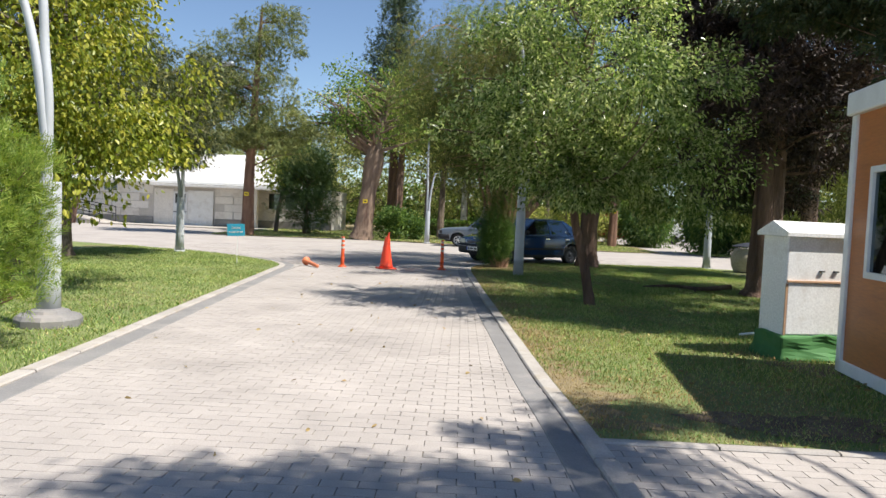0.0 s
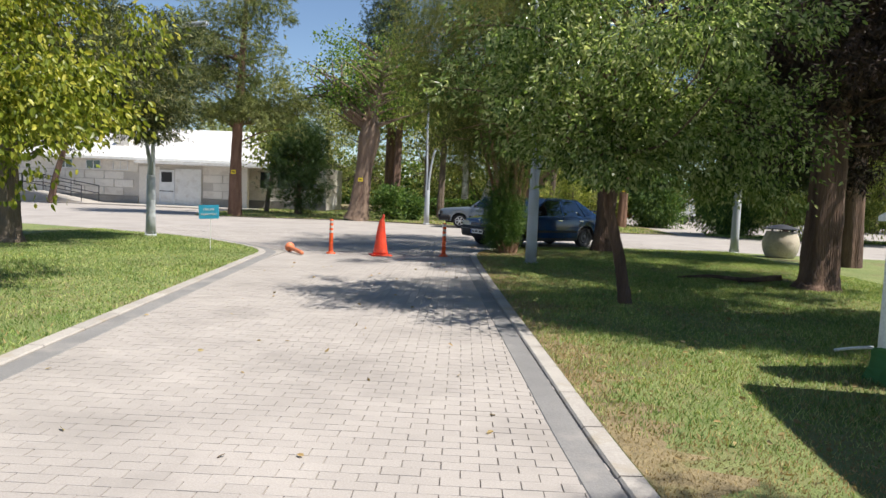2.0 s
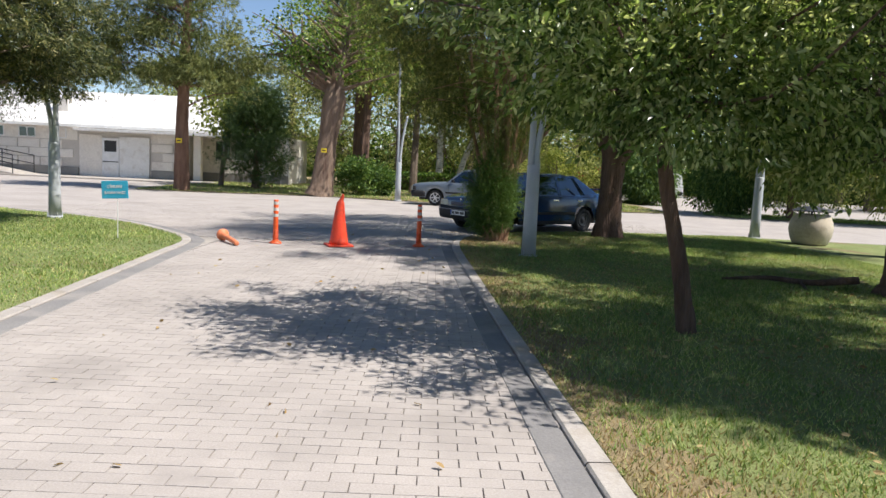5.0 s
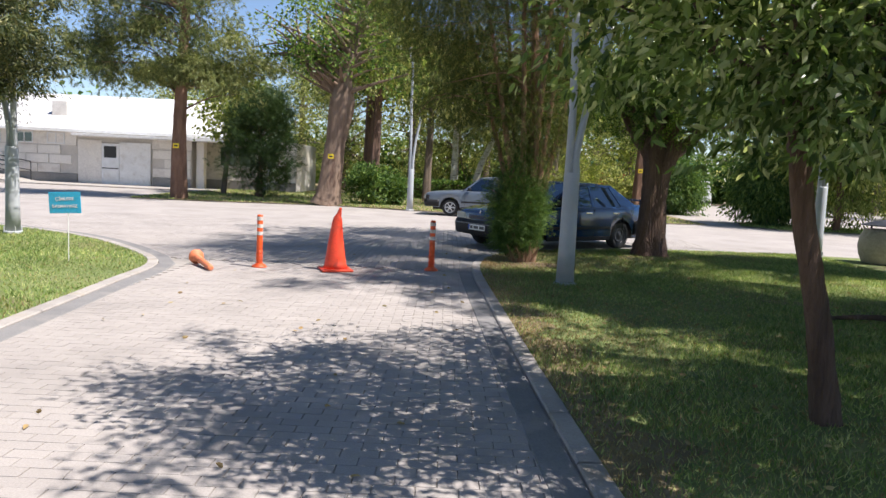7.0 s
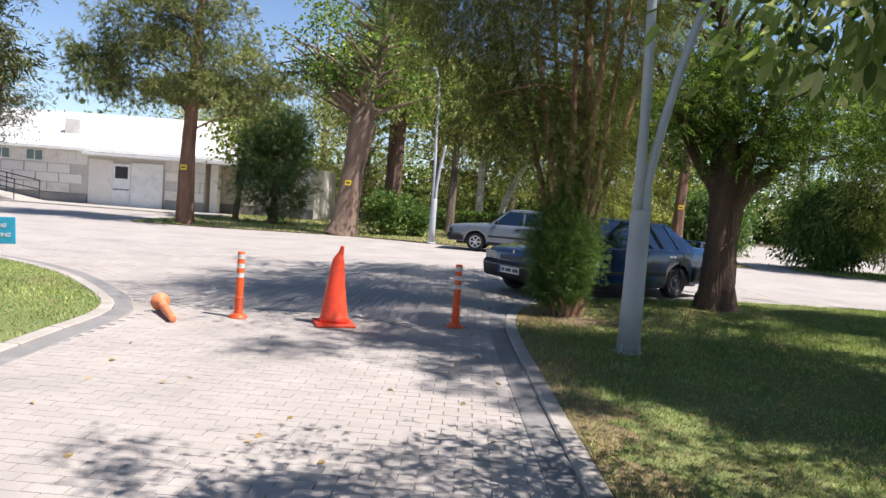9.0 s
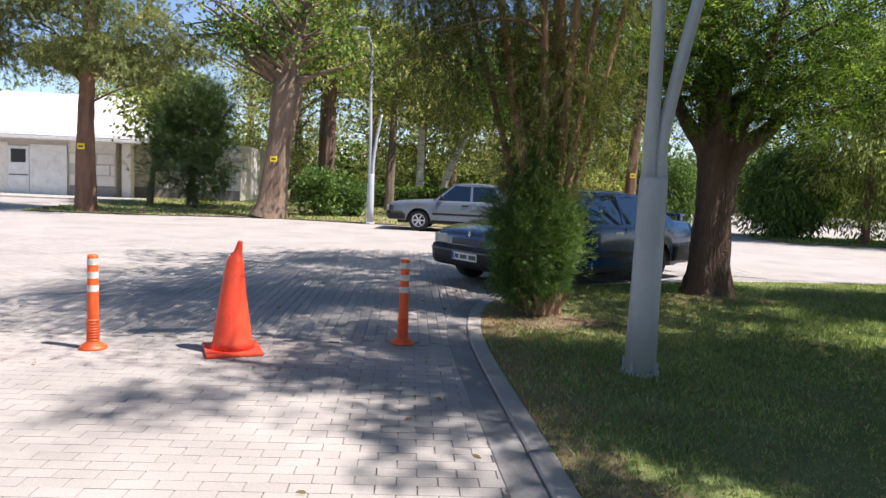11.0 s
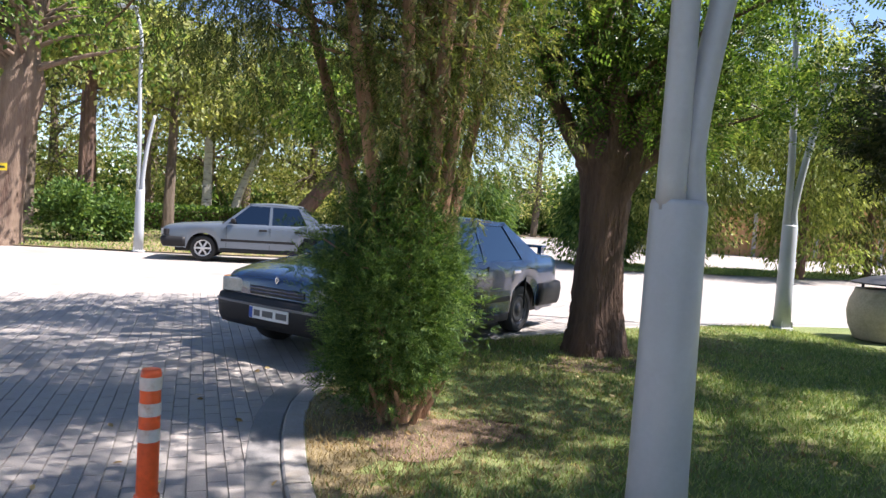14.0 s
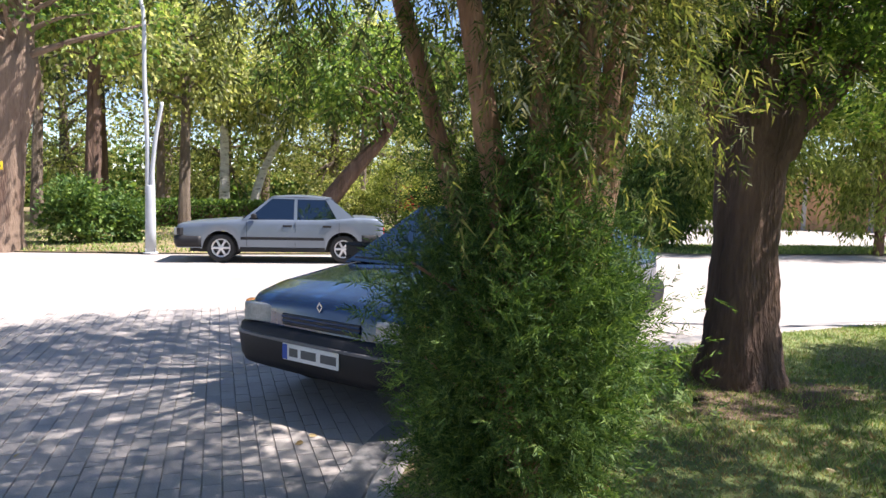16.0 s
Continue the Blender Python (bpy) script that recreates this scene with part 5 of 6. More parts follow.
part("roof", box_bm(-0.04, 2.44, -2.94, 0.04, 2.5, 2.72, 0.015), M_FRAME, kiosk, "pale grey roof band")
part("floor_frame", box_bm(0, 2.4, -2.9, 0.0, 0, 0.12, 0.01), M_FRAME, kiosk)
win = part("window", box_bm(0.045, 0.055, -2.15, -0.47, 1.0, 1.93), M_GLASS, kiosk)
for b in ((-2.2, -0.42, 0.95, 1.01), (-2.2, -0.42, 1.92, 1.98), (-2.2, -2.14, 1.0, 1.93), (-0.48, -0.42, 1.0, 1.93), (-1.34, -1.28, 1.0, 1.93)):
    part("window_frame", box_bm(0.015, 0.085, b[0], b[1], b[2], b[3], 0.006), M_FRAME, win)

M_TURF = leaf_material("artificial_turf", (0.02, 0.09, 0.02), (0.03, 0.12, 0.03), (0.05, 0.16, 0.05), 0.05, 0.7)
cab = thing("utility_cabinet", "white utility cabinet with a gabled lid and green turf skirt", "cabinet", (3.92, 9.52, 0.03), turn=12)
part("body", box_bm(0, 0.95, 0, 0.42, 0.22, 1.30, 0.012), M_WHITE, cab)
part("door", box_bm(0.02, 0.93, -0.012, 0.0, 0.26, 0.80, 0.004), M_WHITE, cab)
part("rail", box_bm(0.0, 0.95, -0.025, 0.0, 0.81, 0.835, 0.004), plain("rusty_trim", (0.42, 0.26, 0.16), 0.7), cab, "thin rusty ledge")
part("edge_strip", box_bm(-0.006, 0.02, -0.010, 0.0, 0.22, 0.80), bpy.data.materials["rusty_trim"], cab)
bm = bmesh.new()
pr = [(-0.05, 1.30), (-0.05, 1.34), (0.21, 1.46), (0.47, 1.34), (0.47, 1.30)]
a = [bm.verts.new((-0.05, y, z)) for y, z in pr]
b = [bm.verts.new((1.0, y, z)) for y, z in pr]
bm.faces.new(a)
bm.faces.new(b[::-1])
for i in range(5):
    bm.faces.new((a[i], b[i], b[(i + 1) % 5], a[(i + 1) % 5]))
part("lid", bm, M_WHITE, cab, "white gabled lid")
sk = box_bm(-0.04, 1.0, -0.05, 0.46, -0.02, 0.25, 0.02)
bmesh.ops.subdivide_edges(sk, edges=sk.edges[:], cuts=5, use_grid_fill=True)
for q in sk.verts:
    k = noise.noise(q.co * 7.0)
    out = Vector((q.co.x - 0.48, q.co.y - 0.2, 0)).normalized()
    q.co += out * (0.05 * k + 0.05 * max(0, 0.12 - q.co.z) / 0.12) + Vector((0, 0, 0.05 * noise.noise(q.co * 5.0 + Vector((3, 0, 0))) if q.co.z > 0.1 else 0))
part("skirt", sk, M_TURF, cab, "rumpled green artificial turf")
for x in (0.38, 0.55):
    part("latch", box_bm(x, x + 0.06, -0.022, 0, 0.93, 0.945, 0.003), M_IRON, cab)
hose = thing("water_pipe", "pale plastic pipe stub lying on the grass", "pipe", (0, 0, 0))
obj("pipe", tube_mesh("pipe", bend([(4.03, 10.92, 0.05), (4.2, 10.95, 0.07), (4.44, 11.0, 0.08)], 5), [0.016] * 11, 10), M_WHITE, hose, "", True)

urn = thing("stone_urn_bin", "pale barrel-shaped stone litter bin with a dark lid", "litter bin", (9.35, 23.95, 0.03))
part("body", lathe_bm([(0.38, 0.0), (0.40, 0.04), (0.46, 0.18), (0.49, 0.36), (0.47, 0.52), (0.41, 0.66), (0.40, 0.71), (0.34, 0.71)], 12), surface("cream_stone", (0.42, 0.36, 0.28), (0.54, 0.47, 0.37), 0.85, 40, 2.5, 0.3, dirt=(0.34, 0.29, 0.22), dirt_scale=4.0), urn, "", True)
part("lid", lathe_bm([(0.46, 0.78), (0.46, 0.80), (0.22, 0.88), (0.04, 0.92)], 20), M_IRON, urn, "dark conical lid")
for k in range(3):
    a = k * 2.094
    part("lid_post", lathe_bm([(0.02, 0.68), (0.02, 0.79)], 8, pose(0.3 * math.cos(a), 0.3 * math.sin(a), 0)), M_IRON, urn)

# ---- white building across the square ----
bld = thing("white_building", "low white stone-clad building with a pale metal roof", "building", (0, 0, 0))
Y = 46.0
core = part("wall", box_bm(-36, -13.2, Y + 0.06, Y + 8, 0, 2.75), M_MORTAR, bld)
part("plinth", box_bm(-36, -19.15, Y - 0.03, Y + 0.06, 0, 0.5, 0.01), M_PLINTH, bld, "grey stone plinth")
part("plinth", box_bm(-15.2, -13.2, Y - 0.03, Y + 0.06, 0, 0.5, 0.01), M_PLINTH, bld, "grey stone plinth")
rows_z = [(0.53, 0.97), (1.01, 1.45), (1.49, 1.93)]
rng = np.random.default_rng(5)
for zi, (z0, z1) in enumerate(rows_z):
    x = -32.0 + (0.6 if zi % 2 else 0)
    while x < -13.3:
        w = 1.18
        x1 = min(x + w, -13.2)
        if not (x1 > -19.12 and x < -15.3):
            part("cladding_panel", box_bm(x, x1 - 0.04, Y + 0.0, Y + 0.06, z0, z1), M_STONE, core)
        x += 1.2
part("upper_band", box_bm(-36, -19.2, Y + 0.01, Y + 0.06, 1.97, 2.75), M_STONE, core)
part("upper_band", box_bm(-15.25, -13.2, Y + 0.01, Y + 0.06, 1.97, 2.46), M_STONE, core)
for x in (-23.6, -21.9, -20.25):
    shut = x > -21
    w = part("window", box_bm(x - 0.42, x + 0.42, Y - 0.012, Y + 0.008, 2.06, 2.55), M_TINT if not shut else M_STONE, bld)
    for b in ((x - 0.46, x + 0.46, 2.02, 2.07), (x - 0.46, x + 0.46, 2.54, 2.59), (x - 0.46, x - 0.41, 2.07, 2.54), (x + 0.41, x + 0.46, 2.07, 2.54), (x - 0.025, x + 0.025, 2.07, 2.54)):
        part("window_frame", box_bm(b[0], b[1], Y - 0.03, Y + 0.0, b[2], b[3]), M_FRAME, w)
dr = part("door", box_bm(-17.85, -16.95, Y - 0.06, Y + 0.02, 0.05, 2.15, 0.01), M_FRAME, bld, "white metal service door")
part("window_pane", box_bm(-17.72, -17.08, Y - 0.075, Y - 0.055, 1.42, 2.02), M_INK, dr)
part("kick_panel", box_bm(-17.75, -17.05, Y - 0.072, Y - 0.055, 0.2, 0.78, 0.005), M_WHITE, dr)
part("door_rail", box_bm(-17.82, -16.98, Y - 0.075, Y - 0.055, 0.85, 0.9), M_IRON, dr)
part("side_panel", box_bm(-16.93, -15.3, Y - 0.05, Y + 0.03, 0.05, 2.25, 0.01), M_WHITE, bld, "plain white boarded panel")
part("side_panel", box_bm(-19.1, -17.87, Y - 0.02, Y + 0.03, 0.05, 2.3, 0.01), M_STONE, bld)
part("canopy", box_bm(-19.0, -11.2, Y - 0.9, Y + 2.2, 2.46, 2.60, 0.02), M_ROOF, bld, "flat pale canopy")
part("column", box_bm(-13.0, -12.6, Y + 0.2, Y + 0.6, 0, 2.46, 0.01), M_STONE, bld)
wing = part("wall", box_bm(-13.2, -8.2, Y + 2.3, Y + 8, 0, 2.7), M_STONE, bld)
for x in (-12.0, -10.9, -9.8):
    w = part("window", box_bm(x - 0.4, x + 0.4, Y + 2.27, Y + 2.31, 1.3, 2.3), M_TINT, bld)
    part("window_frame", box_bm(x - 0.46, x + 0.46, Y + 2.25, Y + 2.29, 1.22, 1.3), M_FRAME, w)
part("plinth", box_bm(-13.2, -8.2, Y + 2.2, Y + 2.3, 0, 0.5, 0.01), M_PLINTH, bld)
bm = bmesh.new()
rf = [(-36.5, Y - 0.6, 2.78), (-10.6, Y - 0.6, 2.78), (-12.5, Y + 4, 4.9), (-36.5, Y + 4, 4.9)]
rb = [(-36.5, Y + 8.5, 2.78), (-10.6, Y + 8.5, 2.78)]
v = [bm.verts.new(c) for c in rf + rb]
bm.faces.new((v[0], v[1], v[2], v[3]))
bm.faces.new((v[1], v[5], v[2]))
bm.faces.new((v[3], v[2], v[5], v[4]))
bm.faces.new((v[0], v[4], v[5], v[1]))
bm.faces.new((v[0], v[3], v[4]))
roof = part("roof", bm, M_ROOF, bld, "sloping pale metal roof")
for k in range(40):
    x = -35.5 + k * 0.6
    part("seam", slab([(x, Y - 0.6, 2.80), (x + 0.04, Y - 0.6, 2.80), (x + 0.04, Y + 3.9, 4.885), (x, Y + 3.9, 4.885)], -0.02), M_ROOF, roof)
part("fascia", box_bm(-36.5, -10.6, Y - 0.64, Y - 0.6, 2.64, 2.80, 0.01), M_WHITE, bld)
part("chimney", box_bm(-21.0, -20.2, Y + 1.0, Y + 1.7, 3.0, 4.3, 0.01), M_STONE, roof)
part("terrace", box_bm(-36, -11.5, Y - 2.6, Y - 0.05, -0.02, 0.05, 0.01), M_KERB, bld, "pale paved terrace")
stp = thing("entrance_ramp", "pale stone ramp with dark iron handrails", "ramp", (0, 0, 0))
bm = bmesh.new()
pr = [(-27.5, 0), (-27.5, 0.62), (-24.8, 0.62), (-21.2, 0.05), (-21.2, 0)]
a = [bm.verts.new((x, Y - 2.3, z)) for x, z in pr]
b = [bm.verts.new((x, Y - 0.08, z)) for x, z in pr]
bm.faces.new(a)
bm.faces.new(b[::-1])
for i in range(5):
    bm.faces.new((a[i], b[i], b[(i + 1) % 5], a[(i + 1) % 5]))
part("ramp", bm, M_KERB, stp)
for yy in (Y - 2.25, Y - 0.3):
    for hz in (0.5, 0.95):
        obj("handrail", tube_mesh("handrail", [(-27.5, yy, 0.62 + hz), (-24.8, yy, 0.62 + hz), (-21.4, yy, 0.08 + hz)], [0.025] * 3, 8), M_IRON, stp)
    for x, z in ((-27.4, 0.62), (-26.1, 0.62), (-24.8, 0.62), (-23.1, 0.35), (-21.4, 0.08)):
        part("rail_post", lathe_bm([(0.025, z), (0.025, z + 0.95)], 8, pose(x, yy, 0)), M_IRON, stp)

# ---- far things ----
M_FARORANGE = surface("ochre_timber", (0.42, 0.22, 0.10), (0.55, 0.30, 0.14), 0.7, 10, 1.0, 0.2, stretch=(6, 6, 0.5))
M_AWNING = plain("green_canvas", (0.02, 0.16, 0.12), 0.7)
M_REDPAINT = plain("red_paint", (0.5, 0.03, 0.03), 0.5)
hut = thing("timber_hut", "ochre timber hut at the far side of the road", "hut", (33.0, 47.0, 0), turn=-35)
part("wall", box_bm(-5, 5, 0, 4, 0, 3.0), M_FARORANGE, hut)
part("roof", box_bm(-5.4, 5.4, -0.6, 4.5, 3.0, 3.25, 0.03), M_BARK_GREY, hut)
for x in (-3.2, 0.0, 3.2):
    part("post", box_bm(x - 0.1, x + 0.1, -0.55, -0.35, 0, 3.0), M_KERB, hut, "pale post")
stall = thing("market_stall", "red kiosk under a green canvas awning", "stall", (16.2, 70.0, 0))
part("counter", box_bm(-3, 3, 0, 2, 0, 2.2, 0.03), M_REDPAINT, stall)
part("awning", box_bm(-4.5, 5.5, -1.2, 2.5, 2.9, 3.3, 0.05), M_AWNING, stall, "green canvas awning")
for x in (-4, 0, 5):
    part("post", lathe_bm([(0.05, 0), (0.05, 2.9)], 8, pose(x, -1.0, 0)), M_FRAME, stall)

# ---- park details across the square ----
M_TAG = plain("yellow_tag", (0.75, 0.55, 0.02), 0.5)
for at in ((-4.33, 36.42, 1.9), (-10.0, 35.72, 2.0), (9.0, 41.75, 2.0)):
    tagb = thing("tree_tag", "small yellow tag nailed to a tree trunk", "tag", at, "tree tags")
    part("plate", box_bm(-0.11, 0.11, -0.06, -0.045, -0.09, 0.09, 0.004), M_TAG, tagb)
    part("bar", box_bm(-0.07, 0.07, -0.063, -0.0605, -0.03, 0.02), M_INK, tagb)
for i, (x, y, lean, r, h, bk, lm) in enumerate(((-0.87, 45.2, 0.1, 0.22, 9, M_BARK_GREY, L_WOOD), (0.55, 50.5, 0.0, 0.24, 9, M_BIRCH, L_WOOD), (1.6, 50.8, 1.6, 0.22, 8, M_BIRCH, L_WOOD),
                                              (-3.1, 40.6, 0.1, 0.25, 9, M_BARK_DARK, L_WOOD), (9.0, 42.0, 0.2, 0.26, 10, M_BARK_RED, L_PINE), (-10.2, 41.9, 0.5, 0.13, 5.5, M_BARK_GREY, L_WILLOW), (-22.4, 42.5, 1.0, 0.2, 6.5, M_BARK_DARK, L_SPRUCE),
                                              (5.8, 47.0, 0.2, 0.2, 9, M_BARK_GREY, L_WOOD), (-6.0, 47.5, 0.2, 0.22, 10, M_BARK_GREY, L_WOOD), (-2.0, 50.5, 0.0, 0.2, 10, M_BARK_GREY, L_WOOD))):
    nm = "birch_tree" if bk is M_BIRCH else "park_tree"
    tree(nm, "white-barked birch among the park trees" if bk is M_BIRCH else "slender park tree with a bare lower trunk", "tree", [(x, y, 0), (x + lean * 0.3, y, h * 0.25), (x + lean, y, h * 0.6), (x + lean * 1.2, y, h)], [r, r * 0.8, r * 0.6, 0.03],
         bk, lm, T_DIAMOND if lm is L_WOOD or lm is L_WILLOW else T_TUFT, [((x + lean, y, h * 0.72), (h * 0.26, h * 0.26, h * 0.26), 1.0)], 58, 60, 0.40, 0.20, 90 + i, 0.7, droop=0.5, limb=0.06, limbs=40, z_from=h * 0.35, group="park trees")
tree("leaning_robinia", "old leaning dark red-brown trunk behind the silver car", "tree",
     [(3.0, 41.0, 0), (3.4, 41.0, 0.9), (4.4, 41.1, 2.2), (5.6, 41.2, 3.6), (6.5, 41.4, 5.5)], [0.34, 0.28, 0.25, 0.15, 0.04],
     M_BARK_DARK, L_ROBINIA, T_DIAMOND, [((4.6, 41.2, 5.4), (3.2, 2.6, 1.8), 1.0)], 130, 70, 0.38, 0.17, 33, 0.6, droop=0.4, limb=0.10, limbs=40, z_from=1.6)
hedge = thing("clipped_hedge", "low clipped green hedge on the park lawn", "hedge", (0, 0, 0))
hr = np.random.default_rng(8)
n = 16000
hp = np.stack([hr.uniform(-4.2, 6.5, n), 47.6 + hr.uniform(-0.45, 0.45, n), hr.uniform(0.05, 1.05, n)], 1)
hx = hr.normal(size=(n, 3)) + np.array((0, -0.6, 0.7))
v, f = leaves(T_DIAMOND, hp, hx, np.full(n, 0.14), np.full(n, 0.09), hr)
obj("foliage", mesh_np("foliage", v, f), L_THUJA, hedge)
part("hedge_wood", box_bm(-4.1, 6.4, 47.35, 47.85, 0.0, 0.85, 0.05), M_BARK_DARK, hedge)
for i, (x, y, r, h, lm) in enumerate(((-3.2, 38.9, 0.7, 1.7, L_THUJA), (-2.2, 39.6, 0.6, 1.3, L_THUJA), (8.6, 44.5, 1.1, 2.0, L_WOOD), (5.0, 46.0, 1.0, 2.2, L_WOOD), (6.8, 45.0, 1.2, 2.6, L_WILLOW))):
    tree("park_bush", "loose green bush on the park lawn", "shrub", [(x, y, 0), (x, y, h * 0.4), (x, y, h * 0.8)], [0.05, 0.04, 0.02], M_BARK_GREY, lm, T_DIAMOND,
         [((x, y, h * 0.52), (r, r, h * 0.5), 1.0)], 60, 60, 0.2, 0.13, 120 + i, 0.6, limb=0.02, limbs=20, z_from=0.1, group="park bushes", main=3)


# ---- grass ----
def grass(name, poly, bounds, n, material, label, height, seed, keep=None, width=0.007, z=0.012):
    r = np.random.default_rng(seed)
    x = r.uniform(bounds[0], bounds[1], n)
    y = r.uniform(bounds[2], bounds[3], n)
    k = inside(x, y, poly)
    patch = np.sin(x * 1.7 + 1.3 * np.sin(y * 0.9)) + np.sin(y * 1.3 + 1.7 * np.sin(x * 0.8)) + 0.8 * np.sin(x * 4.1 + y * 2.3)
    if keep:
        k &= keep(x, y, patch, r)
    x, y, patch = x[k], y[k], patch[k]
    m = len(x)
    h = height * (0.5 + r.random(m)) * (1 + 0.2 * patch)
    a = r.uniform(0, 6.283, m)
    lean = r.normal(size=(m, 2)) * 0.55
    p = np.stack([x, y, np.full(m, z)], 1)
    s = np.stack([np.cos(a), np.sin(a), np.zeros(m)], 1) * width
    t = p + np.stack([lean[:, 0] * h, lean[:, 1] * h, h], 1)
    v = np.stack([p - s, p + s, t], 1).reshape(-1, 3)
    tagged(obj(name, mesh_np(name, v, np.arange(3 * m).reshape(-1, 3)), material), label, "grass", kind="stuff")


def dry_zone(x, y):
    e = np.interp(y, RIGHT_EDGE[:60, 1], RIGHT_EDGE[:60, 0])
    d = (x - e) + 0.25 * np.sin(y * 2.3) + 0.2 * np.sin(y * 5.1 + 1)
    near_foot = np.exp(-(np.hypot(x - 1.6, y - 20.8) / 1.0) ** 2) + 0.7 * np.exp(-(np.hypot(x - 3.2, y - 22.0) / 1.0) ** 2)
    scuffed = np.exp(-(np.hypot(x - 2.3, (y - 7.4) * 1.3) / 1.1) ** 2) + 0.7 * np.exp(-(np.hypot(x - 3.6, y - 9.6) / 0.9) ** 2)
    return np.exp(-np.maximum(d, 0) / 0.62) + near_foot * 0.8 + scuffed * 0.75


grass("grass_right", RIGHT_LAWN, (0.7, 8.5, 6.4, 25.2), 300000, M_BLADE, "short green grass blades", 0.034, 3, lambda x, y, p, r: r.random(len(x)) > 0.68 * dry_zone(x, y) + 0.25 * (p < -1.0), 0.0045)
grass("dry_grass_right", RIGHT_LAWN, (0.7, 8.5, 6.4, 25.2), 240000, M_STRAW, "dry straw-coloured grass along the kerb", 0.026, 4, lambda x, y, p, r: r.random(len(x)) < 0.10 + 0.85 * dry_zone(x, y) + 0.35 * (p < -1.1), 0.0045)
grass("grass_left", LEFT_LAWN, (-10, -2.7, 3, 24), 140000, M_BLADE, "short sunlit green grass blades", 0.034, 5, None, 0.006)
grass("dry_grass_left", LEFT_LAWN, (-10, -2.9, 3, 24), 26000, M_STRAW, "dry straw-coloured grass", 0.028, 6, lambda x, y, p, r: r.random(len(x)) < 0.25 + 0.4 * (p < -1.0))
grass("grass_far", FAR_LAWN, (-12, 10, 35, 50), 24000, M_BLADE, "short shaded park grass", 0.06, 7, width=0.02)
grass("grass_island", ISLAND, (11, 28, 32, 39), 20000, M_BLADE, "short grass on the island", 0.06, 8, width=0.02)

# fallen leaves on the drive and lawn
lr = np.random.default_rng(9)
n = 1500
lp = np.stack([lr.uniform(-3.0, 6.0, n), lr.uniform(5.0, 23.5, n), np.full(n, 0.012)], 1)
on_lawn = inside(lp[:, 0], lp[:, 1], RIGHT_LAWN)
lp = lp[on_lawn | (lr.random(n) < 0.10)]
lp[inside(lp[:, 0], lp[:, 1], RIGHT_LAWN), 2] = 0.04
la = lr.normal(size=(len(lp), 3)) * np.array((1, 1, 0.15))
v, f = leaves(T_OVATE, lp, la, np.full(len(lp), 0.055), np.full(len(lp), 0.03), lr)
tagged(obj("fallen_leaves", mesh_np("fallen_leaves", v, f), M_STRAW), "scattered dry fallen leaves", "leaves", kind="stuff")

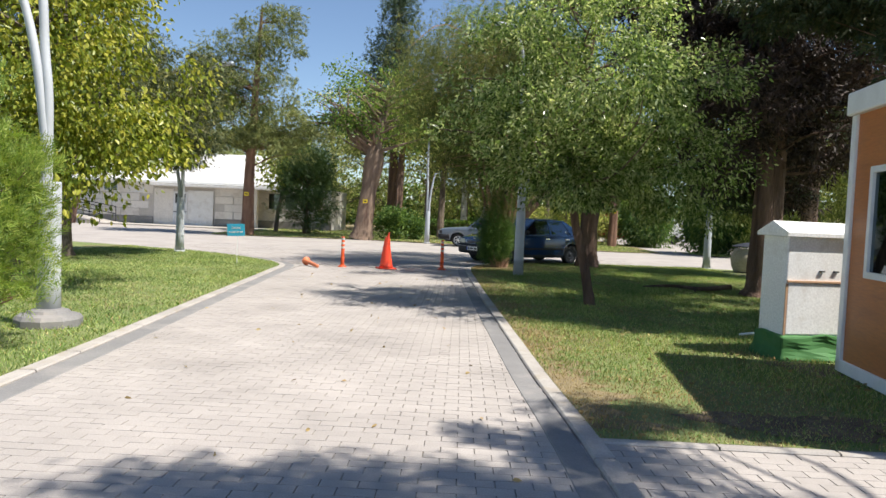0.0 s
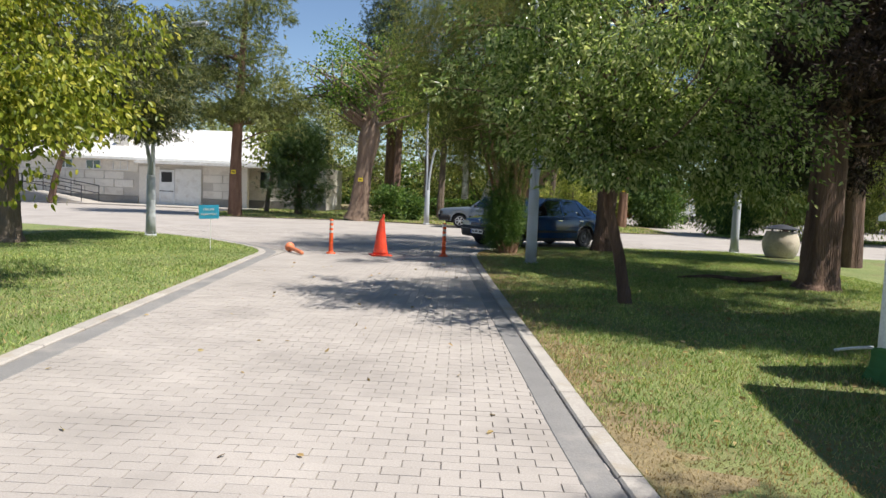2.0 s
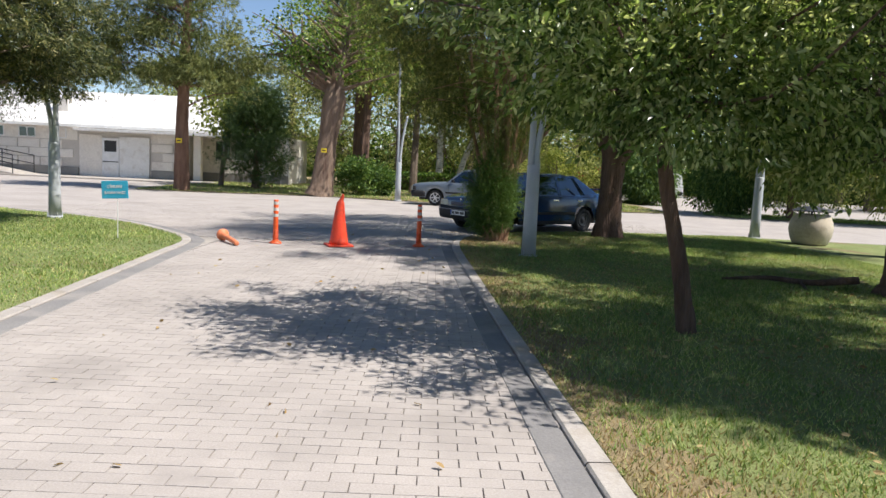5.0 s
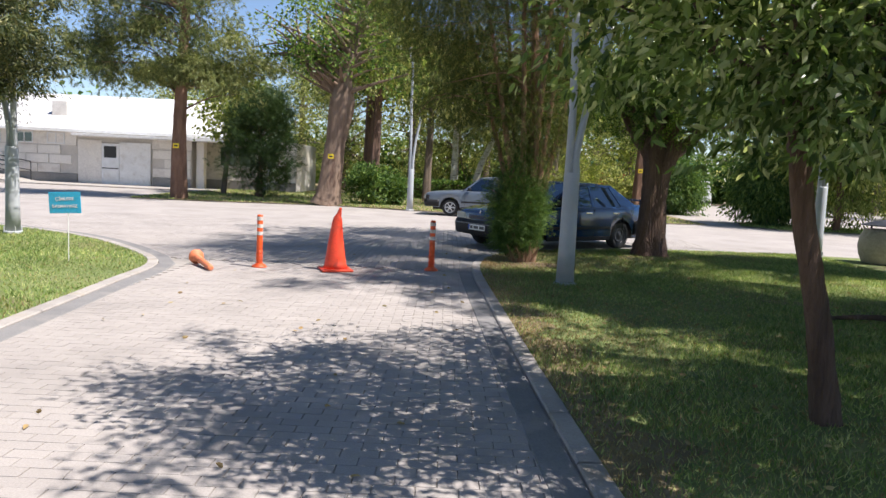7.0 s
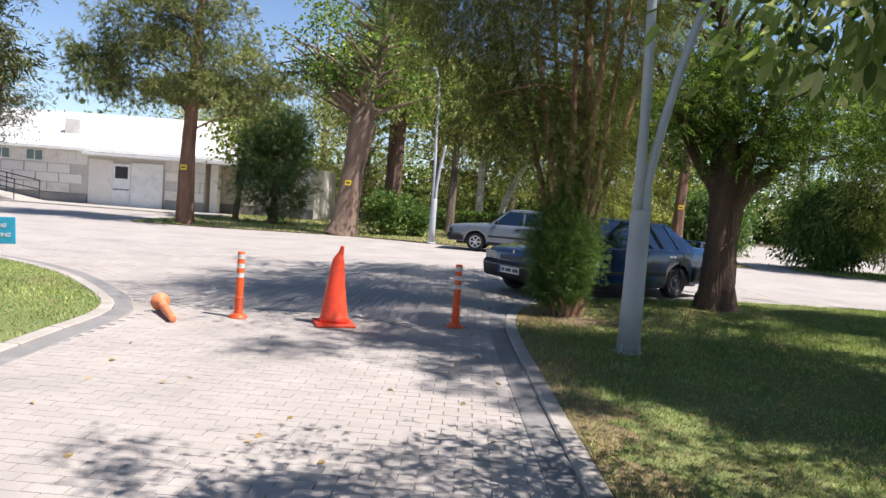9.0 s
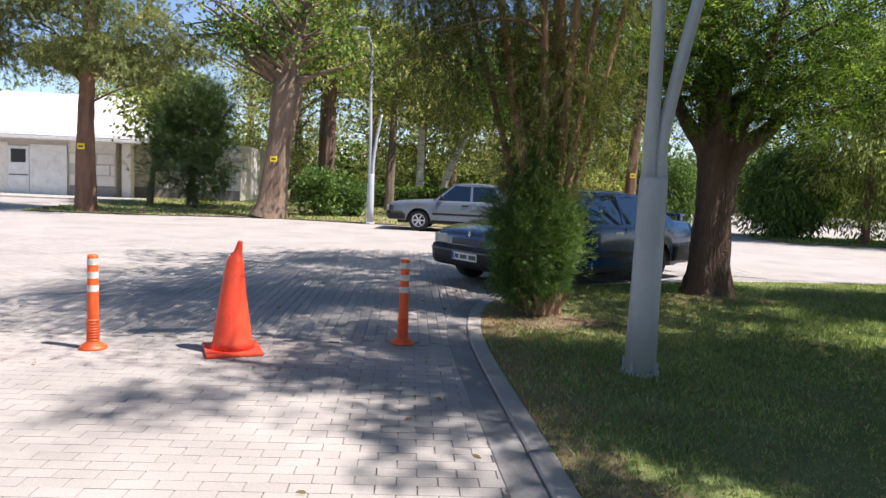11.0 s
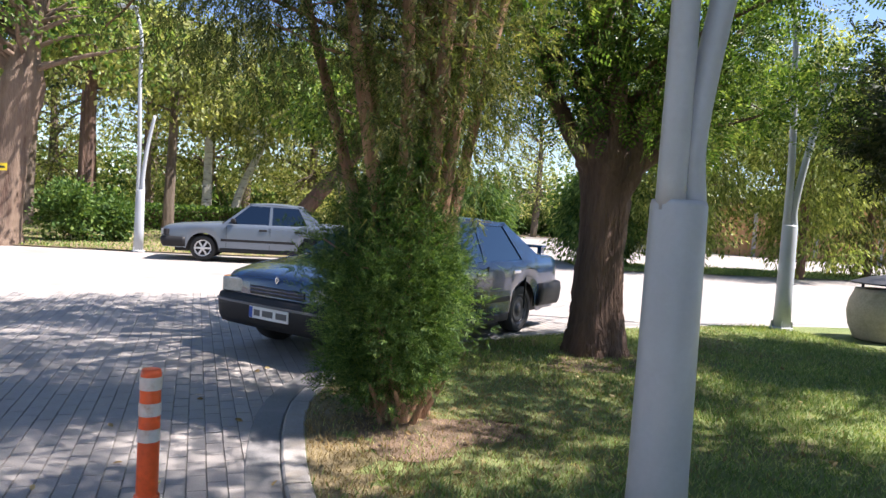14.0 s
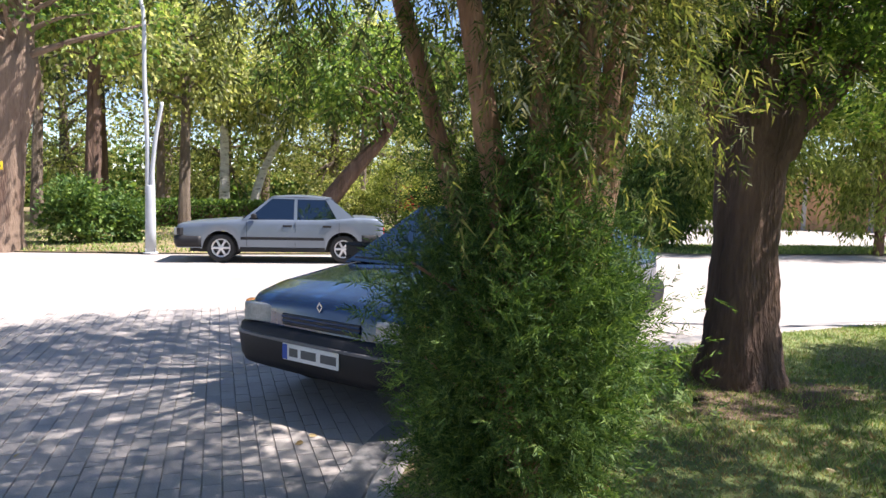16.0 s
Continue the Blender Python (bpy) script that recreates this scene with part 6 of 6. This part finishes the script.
# ---- block paving ----
def paver_arrays(cx, cy, sx, sy, r, gx=0.0022, gy=0.0006):
    n = len(cx)
    b, dz = 0.0014, 0.010
    T = np.array([(-1, -1, 0), (1, -1, 0), (1, 1, 0), (-1, 1, 0), (-1, -1, 1), (1, -1, 1), (1, 1, 1), (-1, 1, 1)], float)
    hx, hy = sx / 2 - gx, sy / 2 - gy
    v = np.zeros((n, 8, 3))
    top = T[:, 2] > 0
    v[..., 0] = cx[:, None] + T[None, :, 0] * (hx - b * top)[None, :]
    v[..., 1] = cy[:, None] + T[None, :, 1] * (hy - b * top)[None, :]
    lift = (r.random(n) - 0.5) * 0.0016
    tilt = (r.random((n, 2)) - 0.5) * 0.004
    v[..., 2] = np.where(top[None, :], lift[:, None] + tilt[:, :1] * T[None, :, 0] * sx * 2 + tilt[:, 1:] * T[None, :, 1] * sy * 2, -dz)
    v[..., :2] += (r.random((n, 1, 2)) - 0.5) * 0.003
    F = np.array([(4, 5, 6, 7), (0, 1, 5, 4), (1, 2, 6, 5), (2, 3, 7, 6), (3, 0, 4, 7)])
    return v.reshape(-1, 3), (F[None] + (np.arange(n) * 8)[:, None, None]).reshape(-1, 4)


def free_of_edges(cx, cy):
    right = np.array([tuple(p) for p in offset_line(RIGHT_EDGE, -0.22)] + [(60, 22), (60, 4.6), (1.2, 4.6)])
    left = np.array([tuple(p) for p in offset_line(LEFT_EDGE, 0.25)] + [(-60, 26), (-60, -12)])
    side_path = (cx > 1.3) & (cy < 6.42)
    return (~inside(cx, cy, right) | side_path) & ~inside(cx, cy, left)


pr = np.random.default_rng(10)
j = np.arange(int((19.72 - 2.4) / 0.1))
i = np.arange(-17, 31)
jj, ii = np.meshgrid(j, i, indexing="ij")
ax_, ay_ = (ii * 0.2 + (jj % 2) * 0.1).ravel(), (2.45 + jj * 0.1).ravel()
ok = free_of_edges(ax_, ay_)
va = paver_arrays(ax_[ok], ay_[ok], 0.2, 0.1, pr)
i = np.arange(-88, 64)
j = np.arange(int((28 - 19.72) / 0.2))
jj, ii = np.meshgrid(j, i, indexing="ij")
bx_, by_ = (ii * 0.1).ravel(), (19.87 + jj * 0.2 + (ii % 2) * 0.1).ravel()
ok = free_of_edges(bx_, by_) & (by_ > 19.8)
bx_, by_ = bx_[ok], by_[ok]
pick = (bx_ > -1.45) & (bx_ < 0.52) & (by_ > 20.0) & (by_ < 23.0)
vb = paver_arrays(bx_[~pick], by_[~pick], 0.1, 0.2, pr, 0.0026, 0.0014)
floor = tagged(new("block_paving"), "grey concrete block paving in running bond", "paving", kind="structure")
v, f = join_arrays([va, vb])
tagged(obj("paver_field", mesh_np("paver_field", v, f), M_PAVER, floor), kind="stuff")
kinds = []
for k in range(6):
    v, f = paver_arrays(np.zeros(1), np.zeros(1), 0.1, 0.2, pr, 0.0026, 0.0014)
    me = mesh_np("paver", v, f)
    me.materials.append(M_PAVER)
    kinds.append(me)
for k, (x, y) in enumerate(zip(bx_[pick], by_[pick])):
    o = new("paver", kinds[k % 6])
    o.location = (x, y, 0)
    o.parent = floor
